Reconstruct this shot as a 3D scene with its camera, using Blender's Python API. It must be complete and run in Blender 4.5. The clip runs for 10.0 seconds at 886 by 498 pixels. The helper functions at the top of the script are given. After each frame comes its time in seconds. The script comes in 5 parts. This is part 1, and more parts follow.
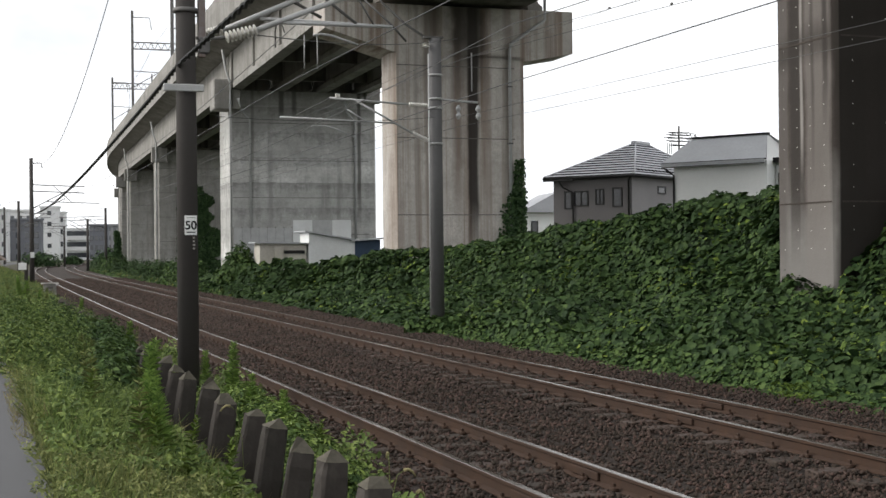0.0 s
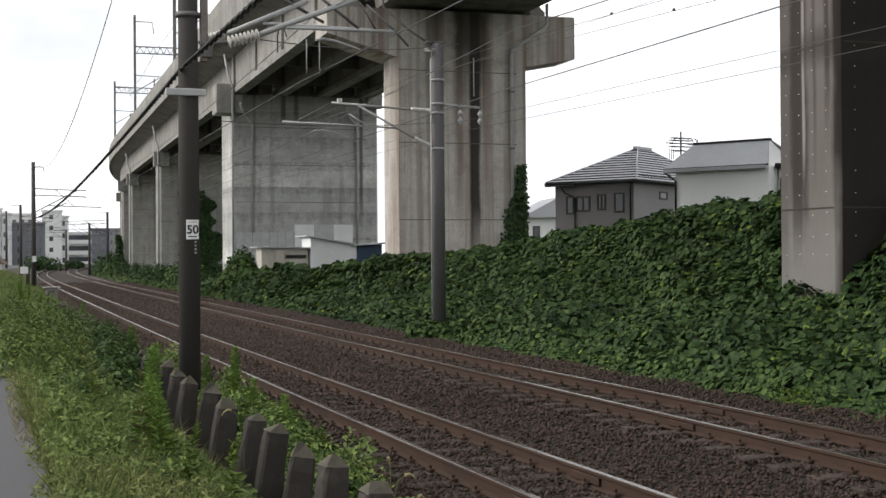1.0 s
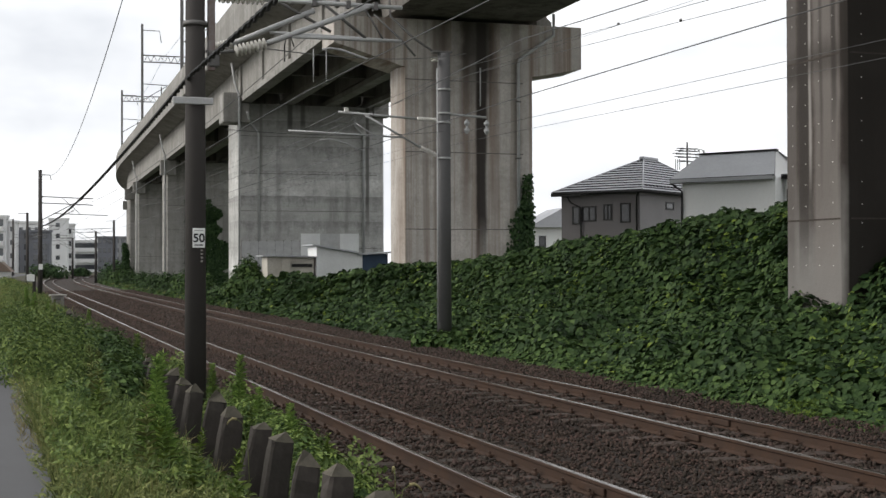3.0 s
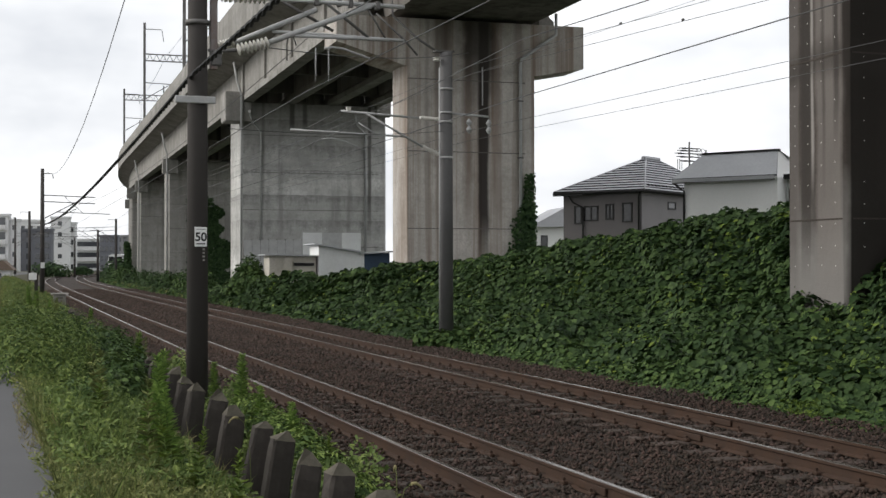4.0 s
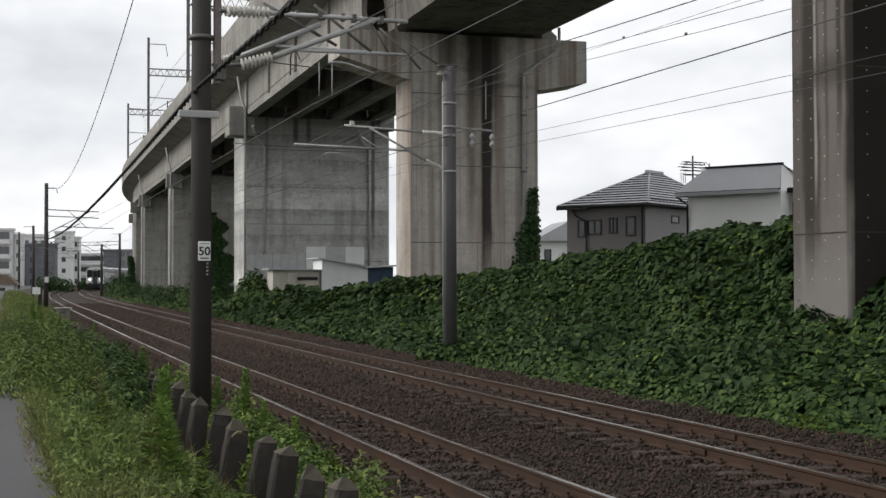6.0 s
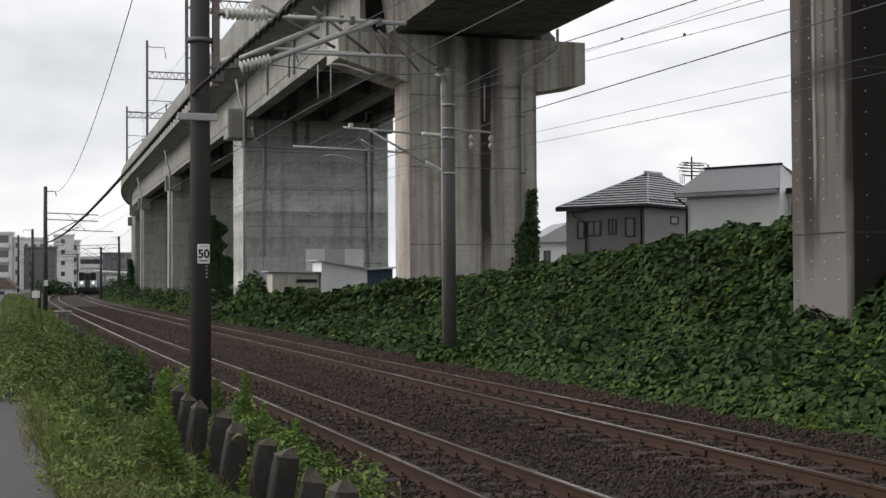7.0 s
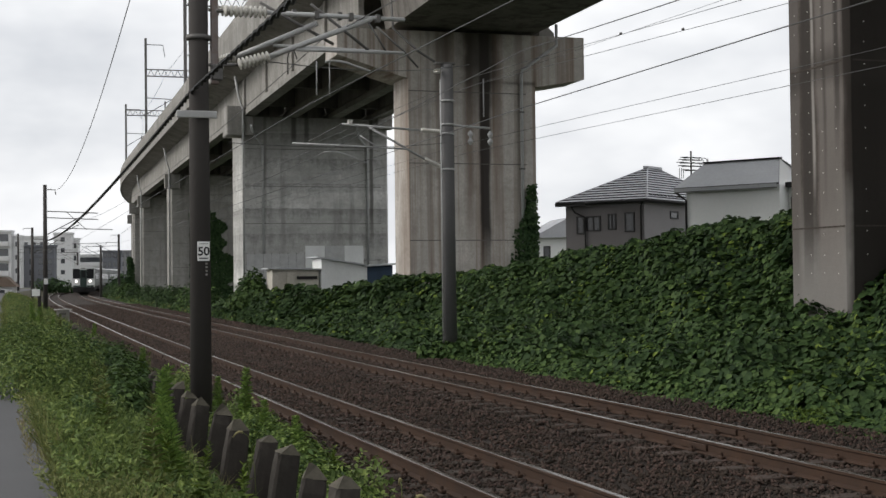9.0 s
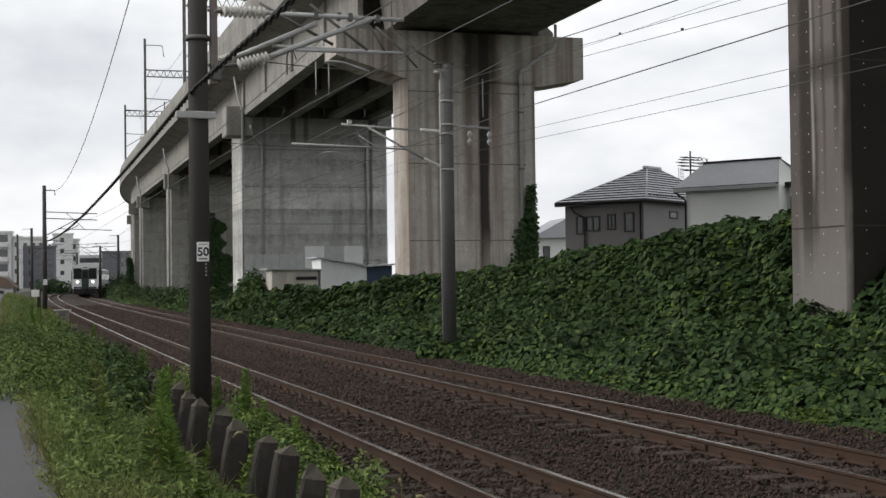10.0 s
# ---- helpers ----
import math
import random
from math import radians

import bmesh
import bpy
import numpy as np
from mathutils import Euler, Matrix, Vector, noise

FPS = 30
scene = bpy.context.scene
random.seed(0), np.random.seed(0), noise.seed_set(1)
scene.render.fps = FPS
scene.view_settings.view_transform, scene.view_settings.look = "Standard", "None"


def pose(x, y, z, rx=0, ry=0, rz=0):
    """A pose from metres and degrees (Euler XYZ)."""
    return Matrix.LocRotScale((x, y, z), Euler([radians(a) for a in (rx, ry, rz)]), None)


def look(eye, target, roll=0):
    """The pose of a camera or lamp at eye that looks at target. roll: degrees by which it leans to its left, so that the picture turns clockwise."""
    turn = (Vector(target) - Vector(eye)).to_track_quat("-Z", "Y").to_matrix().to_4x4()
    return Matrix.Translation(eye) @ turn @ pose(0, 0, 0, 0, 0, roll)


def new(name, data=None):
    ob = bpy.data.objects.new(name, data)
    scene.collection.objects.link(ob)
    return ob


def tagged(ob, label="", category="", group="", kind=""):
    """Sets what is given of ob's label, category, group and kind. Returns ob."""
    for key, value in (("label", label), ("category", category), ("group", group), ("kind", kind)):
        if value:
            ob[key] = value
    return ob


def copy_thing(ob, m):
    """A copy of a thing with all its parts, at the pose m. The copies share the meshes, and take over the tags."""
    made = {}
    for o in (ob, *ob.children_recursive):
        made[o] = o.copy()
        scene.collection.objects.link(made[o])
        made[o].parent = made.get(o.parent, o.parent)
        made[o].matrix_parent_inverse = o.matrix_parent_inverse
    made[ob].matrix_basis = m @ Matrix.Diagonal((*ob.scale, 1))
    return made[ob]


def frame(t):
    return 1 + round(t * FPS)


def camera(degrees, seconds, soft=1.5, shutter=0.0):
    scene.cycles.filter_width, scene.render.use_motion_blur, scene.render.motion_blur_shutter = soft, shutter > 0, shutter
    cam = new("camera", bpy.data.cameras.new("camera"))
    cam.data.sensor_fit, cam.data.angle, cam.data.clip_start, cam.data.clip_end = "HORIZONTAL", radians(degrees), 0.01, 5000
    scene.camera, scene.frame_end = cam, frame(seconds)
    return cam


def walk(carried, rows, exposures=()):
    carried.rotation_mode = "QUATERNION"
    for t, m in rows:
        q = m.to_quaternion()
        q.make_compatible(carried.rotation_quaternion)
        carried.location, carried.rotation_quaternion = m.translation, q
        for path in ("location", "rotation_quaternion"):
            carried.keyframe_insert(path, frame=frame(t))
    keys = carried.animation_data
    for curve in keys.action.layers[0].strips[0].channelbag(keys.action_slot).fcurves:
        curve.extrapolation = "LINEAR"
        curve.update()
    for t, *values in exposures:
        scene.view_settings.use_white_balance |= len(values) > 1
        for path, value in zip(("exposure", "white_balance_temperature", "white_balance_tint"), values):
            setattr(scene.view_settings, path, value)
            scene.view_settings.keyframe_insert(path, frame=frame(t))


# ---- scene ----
EYE = 1.975
cam = camera(38.0, 10.0, soft=1.5)
PATH = [
    (0.0, pose(0, 0, EYE, 90.022, 0.555, 0.000)),
    (0.5, pose(0, 0, EYE, 90.165, 0.482, 0.067)),
    (1.0, pose(0, 0, EYE, 90.241, 0.408, 0.073)),
    (1.5, pose(0, 0, EYE, 90.405, 0.274, 0.101)),
    (2.0, pose(0, 0, EYE, 90.547, 0.239, 0.196)),
    (2.5, pose(0, 0, EYE, 90.675, 0.228, 0.287)),
    (4.0, pose(0, 0, EYE, 90.634, 0.056, 0.418)),
    (4.5, pose(0, 0, EYE, 90.857, 0.067, 0.486)),
    (5.0, pose(0, 0, EYE, 91.069, 0.143, 0.600)),
    (5.5, pose(0, 0, EYE, 91.191, 0.058, 0.604)),
    (7.0, pose(0, 0, EYE, 91.335, 0.352, 0.549)),
    (7.5, pose(0, 0, EYE, 91.393, 0.395, 0.629)),
    (8.0, pose(0, 0, EYE, 91.435, 0.459, 0.670)),
    (8.5, pose(0, 0, EYE, 91.324, 0.650, 0.605)),
    (9.0, pose(0, 0, EYE, 91.161, 0.678, 0.548)),
    (9.5, pose(0, 0, EYE, 91.095, 0.767, 0.505)),
    (10.0, pose(0, 0, EYE, 91.170, 0.745, 0.526)),
]
walk(cam, PATH, exposures=[(0.0, 0.0), (2.5, -0.16), (5.0, -0.32), (8.0, -0.45), (10.0, -0.42)])

# ---- light: a bright overcast sky ----
SUN_ELEV, SUN_AZ = radians(30), radians(-98)
world = bpy.data.worlds.new("world")
scene.world = world
world.use_nodes = True
wt = world.node_tree
wt.nodes.clear()


def build_world():
    N, L = wt.nodes, wt.links
    out = N.new("ShaderNodeOutputWorld")
    bg = N.new("ShaderNodeBackground")
    sky = N.new("ShaderNodeTexSky")
    sky.sky_type, sky.sun_disc = "NISHITA", False
    sky.sun_elevation, sky.sun_rotation = SUN_ELEV, SUN_AZ
    sky.air_density, sky.dust_density = 1.0, 3.0
    # a thick sheet of cloud, brighter and darker in soft banks
    tc = N.new("ShaderNodeTexCoord")
    mp = N.new("ShaderNodeMapping")
    mp.inputs["Scale"].default_value = (2.2, 2.2, 5.0)
    no = N.new("ShaderNodeTexNoise")
    no.inputs["Scale"].default_value, no.inputs["Detail"].default_value = 1.6, 5.0
    ramp = N.new("ShaderNodeValToRGB")
    ramp.color_ramp.elements[0].position, ramp.color_ramp.elements[0].color = 0.36, (10.4, 10.8, 11.5, 1)
    ramp.color_ramp.elements[1].position, ramp.color_ramp.elements[1].color = 0.60, (17.0, 17.1, 17.3, 1)
    mix = N.new("ShaderNodeMix")
    mix.data_type = "RGBA"
    mix.inputs[0].default_value = 0.93
    L.new(tc.outputs["Generated"], mp.inputs[0])
    L.new(mp.outputs[0], no.inputs["Vector"])
    L.new(no.outputs[0], ramp.inputs[0])
    L.new(sky.outputs[0], mix.inputs[6])
    L.new(ramp.outputs[0], mix.inputs[7])
    L.new(mix.outputs[2], bg.inputs[0])
    bg.inputs[1].default_value = 0.09
    L.new(bg.outputs[0], out.inputs[0])


build_world()
sun_data = bpy.data.lights.new("sun", "SUN")
sun_data.energy, sun_data.angle, sun_data.color = 2.5, radians(25), (1.0, 0.97, 0.92)
sun = new("sun", sun_data)
sun.matrix_world = look((0, 0, 0), (-math.sin(SUN_AZ) * math.cos(SUN_ELEV), -math.cos(SUN_AZ) * math.cos(SUN_ELEV), -math.sin(SUN_ELEV)))


# ---- materials ----
def mat(name, base, rough=0.8, dark=None, scale=3.0, fine=40.0, amount=0.5, bump=0.0, metal=0.0, streak=None, random_hue=0.0, island=False, spec=0.3, emit=None, bands=(), layers=None, speck=0.0, pour=None):
    """A surface with two scales of variation, optional rain streaks, fine relief and piece-to-piece variation."""
    m = bpy.data.materials.new(name)
    m.use_nodes = True
    N, L = m.node_tree.nodes, m.node_tree.links
    b = N["Principled BSDF"]
    b.inputs["Roughness"].default_value, b.inputs["Metallic"].default_value = rough, metal
    b.inputs["Specular IOR Level"].default_value = spec
    tc = N.new("ShaderNodeTexCoord")
    dark = dark or tuple(c * 0.55 for c in base)

    def noise_at(s, detail=5.0, stretch=None, rough_=0.6):
        n = N.new("ShaderNodeTexNoise")
        n.inputs["Scale"].default_value, n.inputs["Detail"].default_value, n.inputs["Roughness"].default_value = s, detail, rough_
        if stretch:
            mp = N.new("ShaderNodeMapping")
            mp.inputs["Scale"].default_value = stretch
            L.new(tc.outputs["Object"], mp.inputs[0])
            L.new(mp.outputs[0], n.inputs["Vector"])
        else:
            L.new(tc.outputs["Object"], n.inputs["Vector"])
        return n

    def blend(fac, a, c):
        x = N.new("ShaderNodeMix")
        x.data_type = "RGBA"
        if isinstance(fac, float):
            x.inputs[0].default_value = fac
        else:
            L.new(fac, x.inputs[0])
        for sock, v in ((x.inputs[6], a), (x.inputs[7], c)):
            if isinstance(v, tuple):
                sock.default_value = (*v, 1)
            else:
                L.new(v, sock)
        return x.outputs[2]

    def span(src, lo, hi, a=0.0, c=1.0):
        r = N.new("ShaderNodeMapRange")
        r.inputs[1].default_value, r.inputs[2].default_value, r.inputs[3].default_value, r.inputs[4].default_value = lo, hi, a, c
        L.new(src, r.inputs[0])
        return r.outputs[0]

    big, small = noise_at(scale), noise_at(fine)
    col = blend(span(big.outputs[0], 0.35, 0.68, 0.0, amount), base, dark)
    col = blend(span(small.outputs[0], 0.4, 0.7, 0.0, amount * 0.7), col, dark)
    if speck:
        sp = noise_at(fine * 3.7, 3.0)
        col = blend(span(sp.outputs[0], 0.5, 0.72, 0.0, speck), col, tuple(c * 0.5 for c in dark))
        bl = noise_at(scale * 3.1, 6.0, None, 0.75)
        col = blend(span(bl.outputs[0], 0.5, 0.62, 0.0, speck * 0.9), col, tuple(c * 0.8 for c in dark))
    if streak:
        st = noise_at(1.0, 4.0, streak[1])
        col = blend(span(st.outputs[0], streak[2], streak[2] + 0.2, 0.0, streak[3]), col, streak[0])
    if layers:
        ly = noise_at(1.0, 4.0, (0.12, 0.12, 2.2))
        col = blend(span(ly.outputs[0], 0.45, 0.6, 0.0, layers[1]), col, layers[0])
    if pour:
        # each lift has a tone of its own and a ragged dark run-off below the joint above it
        size, colour, strength = pour
        sx = N.new("ShaderNodeSeparateXYZ")
        L.new(tc.outputs["Object"], sx.inputs[0])

        def calc(op, a, c=0.0):
            q = N.new("ShaderNodeMath")
            q.operation = op
            for k, v in ((0, a), (1, c)):
                if isinstance(v, float):
                    q.inputs[k].default_value = v
                else:
                    L.new(v, q.inputs[k])
            return q.outputs[0]
        zz = calc("DIVIDE", calc("ADD", sx.outputs[2], calc("MULTIPLY", noise_at(0.8, 3.0).outputs[0], 0.18)), size)
        wn = N.new("ShaderNodeTexWhiteNoise")
        wn.noise_dimensions = "1D"
        L.new(calc("FLOOR", zz), wn.inputs["W"])
        col = blend(calc("MULTIPLY", wn.outputs["Value"], strength * 0.55), col, colour)
        drip = noise_at(1.0, 5.0, (1.9, 1.9, 0.3), 0.7)
        reach = span(drip.outputs[0], 0.36, 0.66, 0.98, 0.35)
        edge = calc("SUBTRACT", calc("FRACT", zz), reach)
        spot = noise_at(2.6, 6.0, (1.0, 1.0, 1.6), 0.75)
        col = blend(calc("MULTIPLY", span(edge, -0.12, 0.3, 0.0, strength), span(spot.outputs[0], 0.36, 0.6, 0.15, 1.0)), col, colour)
    if bands:
        sep = N.new("ShaderNodeSeparateXYZ")
        L.new(tc.outputs["Object"], sep.inputs[0])
        wob = noise_at(1.0, 4.0, (0.8, 0.8, 0.45))
        for axis, mid, half, soft, colour, strength, top, foot in bands:
            shift = N.new("ShaderNodeMath")
            shift.operation = "MULTIPLY_ADD"
            L.new(wob.outputs[0], shift.inputs[0])
            shift.inputs[1].default_value = soft * 2.2
            L.new(sep.outputs[axis], shift.inputs[2])
            d = N.new("ShaderNodeMath")
            d.operation = "SUBTRACT"
            L.new(shift.outputs[0], d.inputs[0])
            d.inputs[1].default_value = mid + soft * 1.1
            a = N.new("ShaderNodeMath")
            a.operation = "ABSOLUTE"
            L.new(d.outputs[0], a.inputs[0])
            w = span(a.outputs[0], half, half + soft, strength, 0.0)
            h = span(sep.outputs[2], foot, top, 0.0, 1.0)
            mul = N.new("ShaderNodeMath")
            mul.operation = "MULTIPLY"
            L.new(w, mul.inputs[0])
            L.new(h, mul.inputs[1])
            mul.use_clamp = True
            col = blend(mul.outputs[0], col, colour)
    if random_hue:
        src = N.new("ShaderNodeNewGeometry").outputs["Random Per Island"] if island else N.new("ShaderNodeObjectInfo").outputs["Random"]
        hsv = N.new("ShaderNodeHueSaturation")
        L.new(col, hsv.inputs["Color"])
        L.new(span(src, 0, 1, 1 - random_hue, 1 + random_hue), hsv.inputs["Value"])
        L.new(span(src, 0, 1, 0.5 + random_hue * 0.035, 0.5 - random_hue * 0.035), hsv.inputs["Hue"])
        col = hsv.outputs[0]
    L.new(col, b.inputs["Base Color"])
    if bump:
        bp = N.new("ShaderNodeBump")
        bp.inputs["Strength"].default_value, bp.inputs["Distance"].default_value = 0.6, bump
        L.new(small.outputs[0], bp.inputs["Height"])
        L.new(bp.outputs[0], b.inputs["Normal"])
    if emit:
        b.inputs["Emission Color"].default_value, b.inputs["Emission Strength"].default_value = (*emit[0], 1), emit[1]
    return m


def leaf_mat(name, base, tip, gloss=0.6):
    m = mat(name, base, gloss, tip, 0.9, 14.0, 0.9, random_hue=0.5, island=True, spec=0.12)
    b = m.node_tree.nodes["Principled BSDF"]
    # light falls through a leaf as well as on it
    N, L = m.node_tree.nodes, m.node_tree.links
    col = b.inputs["Base Color"].links[0].from_socket
    through_leaf, both = N.new("ShaderNodeBsdfTranslucent"), N.new("ShaderNodeMixShader")
    L.new(col, through_leaf.inputs["Color"])
    both.inputs[0].default_value = 0.12
    L.new(b.outputs[0], both.inputs[1])
    L.new(through_leaf.outputs[0], both.inputs[2])
    L.new(both.outputs[0], N["Material Output"].inputs["Surface"])
    return m


CONCRETE = mat("concrete", (0.42, 0.405, 0.38), 0.9, (0.22, 0.21, 0.19), 0.45, 7.0, 0.85, 0.015, speck=0.5, pour=(2.4, (0.18, 0.172, 0.16), 0.4), streak=((0.13, 0.12, 0.11), (1.6, 1.6, 0.10), 0.50, 0.65))
CONCRETE_PALE = mat("concrete_pale", (0.42, 0.405, 0.38), 0.9, (0.27, 0.26, 0.24), 0.5, 9.0, 0.7, 0.01, streak=((0.2, 0.185, 0.165), (1.4, 1.4, 0.12), 0.52, 0.6))
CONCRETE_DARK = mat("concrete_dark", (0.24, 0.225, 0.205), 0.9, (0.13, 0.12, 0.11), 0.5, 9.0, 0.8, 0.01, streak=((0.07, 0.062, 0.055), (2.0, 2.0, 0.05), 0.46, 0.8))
# the widest of the bands darkens the whole face towards the top
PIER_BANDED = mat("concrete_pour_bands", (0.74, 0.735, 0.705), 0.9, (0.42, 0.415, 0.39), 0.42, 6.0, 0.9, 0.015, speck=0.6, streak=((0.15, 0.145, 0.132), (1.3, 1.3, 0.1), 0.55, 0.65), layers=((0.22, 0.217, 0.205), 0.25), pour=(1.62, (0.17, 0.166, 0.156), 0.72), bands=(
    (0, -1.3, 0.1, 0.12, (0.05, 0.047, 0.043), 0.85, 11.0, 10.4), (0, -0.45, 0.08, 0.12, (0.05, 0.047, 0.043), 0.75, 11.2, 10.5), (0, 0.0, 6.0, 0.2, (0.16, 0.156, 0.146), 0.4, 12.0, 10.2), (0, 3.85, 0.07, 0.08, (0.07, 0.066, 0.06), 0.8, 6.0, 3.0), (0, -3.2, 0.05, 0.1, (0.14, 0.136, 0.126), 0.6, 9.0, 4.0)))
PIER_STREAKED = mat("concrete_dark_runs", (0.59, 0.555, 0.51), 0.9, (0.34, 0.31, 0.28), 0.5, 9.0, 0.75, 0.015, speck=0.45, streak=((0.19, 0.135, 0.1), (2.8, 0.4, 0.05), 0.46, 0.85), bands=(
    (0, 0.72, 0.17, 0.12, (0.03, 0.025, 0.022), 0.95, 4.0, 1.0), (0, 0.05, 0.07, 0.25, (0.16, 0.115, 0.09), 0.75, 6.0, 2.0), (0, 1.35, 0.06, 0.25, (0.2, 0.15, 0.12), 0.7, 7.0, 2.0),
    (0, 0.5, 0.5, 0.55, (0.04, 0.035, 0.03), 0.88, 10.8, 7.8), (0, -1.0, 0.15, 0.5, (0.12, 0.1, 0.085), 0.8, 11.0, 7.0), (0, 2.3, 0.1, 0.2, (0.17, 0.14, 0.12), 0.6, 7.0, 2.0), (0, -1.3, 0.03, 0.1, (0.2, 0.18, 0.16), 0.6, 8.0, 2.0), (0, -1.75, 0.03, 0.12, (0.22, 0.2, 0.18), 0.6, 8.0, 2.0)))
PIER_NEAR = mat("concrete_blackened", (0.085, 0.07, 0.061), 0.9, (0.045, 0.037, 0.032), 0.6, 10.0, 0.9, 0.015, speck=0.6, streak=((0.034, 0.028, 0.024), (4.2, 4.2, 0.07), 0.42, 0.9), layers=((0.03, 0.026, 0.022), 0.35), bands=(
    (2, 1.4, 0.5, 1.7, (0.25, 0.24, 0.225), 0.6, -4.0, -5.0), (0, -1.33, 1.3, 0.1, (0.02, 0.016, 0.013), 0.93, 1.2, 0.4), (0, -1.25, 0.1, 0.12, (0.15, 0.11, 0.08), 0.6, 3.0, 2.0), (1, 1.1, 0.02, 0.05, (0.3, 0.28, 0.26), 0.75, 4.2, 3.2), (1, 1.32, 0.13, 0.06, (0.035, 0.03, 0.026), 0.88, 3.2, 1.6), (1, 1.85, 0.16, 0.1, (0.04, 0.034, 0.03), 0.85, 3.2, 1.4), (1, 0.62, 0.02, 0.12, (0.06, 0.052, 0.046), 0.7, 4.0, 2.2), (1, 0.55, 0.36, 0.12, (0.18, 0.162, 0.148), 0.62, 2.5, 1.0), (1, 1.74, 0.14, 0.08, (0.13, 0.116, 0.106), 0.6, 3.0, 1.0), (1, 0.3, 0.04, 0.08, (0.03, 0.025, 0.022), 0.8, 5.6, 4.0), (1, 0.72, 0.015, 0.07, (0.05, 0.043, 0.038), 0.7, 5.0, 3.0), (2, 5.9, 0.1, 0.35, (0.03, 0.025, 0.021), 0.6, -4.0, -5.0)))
STAIN = mat("rain_stain", (0.075, 0.06, 0.05), 0.9, (0.03, 0.025, 0.02), 1.2, 14.0, 0.8)
CHANNEL = mat("weathered_channel", (0.21, 0.19, 0.185), 0.75, (0.14, 0.085, 0.06), 2.5, 14.0, 0.8)
JOINT = mat("joint", (0.14, 0.13, 0.12), 0.95)
POLE = mat("pole_concrete", (0.055, 0.05, 0.047), 0.85, (0.05, 0.045, 0.042), 0.8, 12.0, 0.7, 0.004)
POLE_GREY = mat("pole_grey", (0.115, 0.112, 0.112), 0.8, (0.09, 0.088, 0.088), 0.8, 12.0, 0.7, 0.004)
GALV = mat("galvanised_steel", (0.46, 0.46, 0.455), 0.55, (0.3, 0.3, 0.295), 3.0, 30.0, 0.6, metal=0.1)
GALV_DARK = mat("dull_steel", (0.16, 0.155, 0.15), 0.6, (0.09, 0.085, 0.08), 3.0, 30.0, 0.6, metal=0.3)
PORCELAIN = mat("porcelain", (0.62, 0.6, 0.55), 0.3, (0.4, 0.38, 0.34), 4.0, 20.0, 0.5, spec=0.5)
WIRE = mat("wire", (0.09, 0.09, 0.09), 0.6)
CABLE = mat("black_cable", (0.02, 0.02, 0.02), 0.7)
RAIL_SIDE = mat("rusty_rail", (0.055, 0.029, 0.017), 0.85, (0.034, 0.021, 0.015), 2.0, 25.0, 0.8)
RAIL_TOP = mat("worn_rail_head", (0.34, 0.31, 0.28), 0.27, (0.075, 0.05, 0.036), 0.22, 20.0, 0.95, metal=0.85)
SLEEPER = mat("sleeper_wood", (0.062, 0.045, 0.035), 0.9, (0.035, 0.028, 0.024), 3.0, 22.0, 0.7, 0.006, random_hue=0.25)
BALLAST = mat("ballast_bed", (0.04, 0.028, 0.021), 0.95, (0.03, 0.024, 0.021), 1.2, 26.0, 0.9, 0.03)
STONE = mat("ballast_stone", (0.052, 0.034, 0.0245), 0.92, (0.032, 0.024, 0.0195), 0.7, 30.0, 0.7, random_hue=0.65, island=True)
ASPHALT = mat("asphalt", (0.1, 0.1, 0.103), 0.92, (0.07, 0.07, 0.072), 0.8, 120.0, 0.5, 0.004)
SOIL = mat("soil", (0.09, 0.075, 0.05), 0.95, (0.045, 0.05, 0.025), 1.5, 18.0, 0.8, 0.03)
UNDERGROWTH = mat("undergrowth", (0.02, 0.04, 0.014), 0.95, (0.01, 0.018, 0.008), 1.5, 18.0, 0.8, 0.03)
FIELD = mat("field", (0.08, 0.09, 0.05), 0.95, (0.05, 0.06, 0.03), 0.05, 1.0, 0.8)
VINE = leaf_mat("vine_leaf", (0.045, 0.079, 0.025), (0.019, 0.038, 0.013))
VINE_MID = leaf_mat("fresh_vine_leaf", (0.068, 0.112, 0.032), (0.038, 0.07, 0.021))
VINE_LIGHT = leaf_mat("young_vine_leaf", (0.11, 0.155, 0.026), (0.075, 0.12, 0.024))
GRASS = leaf_mat("grass_blade", (0.175, 0.192, 0.07), (0.11, 0.135, 0.045), 0.6)
WEED = leaf_mat("weed_leaf", (0.16, 0.212, 0.06), (0.09, 0.135, 0.038), 0.5)
TRACK_WEED = leaf_mat("trackside_weed_leaf", (0.17, 0.235, 0.06), (0.1, 0.155, 0.04), 0.55)
GOLDENROD = leaf_mat("goldenrod_leaf", (0.25, 0.37, 0.1), (0.17, 0.28, 0.07), 0.6)
WINDSCREEN = mat("dark_windscreen", (0.012, 0.013, 0.014), 0.15, (0.008, 0.008, 0.009), 0.5, 3.0, 0.5, spec=0.2)
IVY = leaf_mat("ivy_leaf", (0.045, 0.082, 0.03), (0.025, 0.05, 0.018))
STRAW = mat("straw", (0.28, 0.24, 0.12), 0.8, (0.16, 0.15, 0.07), 2.0, 20.0, 0.6)
POST = mat("old_sleeper_post", (0.055, 0.048, 0.042), 0.92, (0.026, 0.023, 0.02), 2.0, 18.0, 0.8, 0.008, streak=((0.035, 0.03, 0.026), (9.0, 9.0, 0.7), 0.45, 0.7), random_hue=0.25)
POST_TOP = mat("lichened_end_grain", (0.125, 0.112, 0.085), 0.95, (0.05, 0.045, 0.036), 5.0, 30.0, 0.8, 0.006)
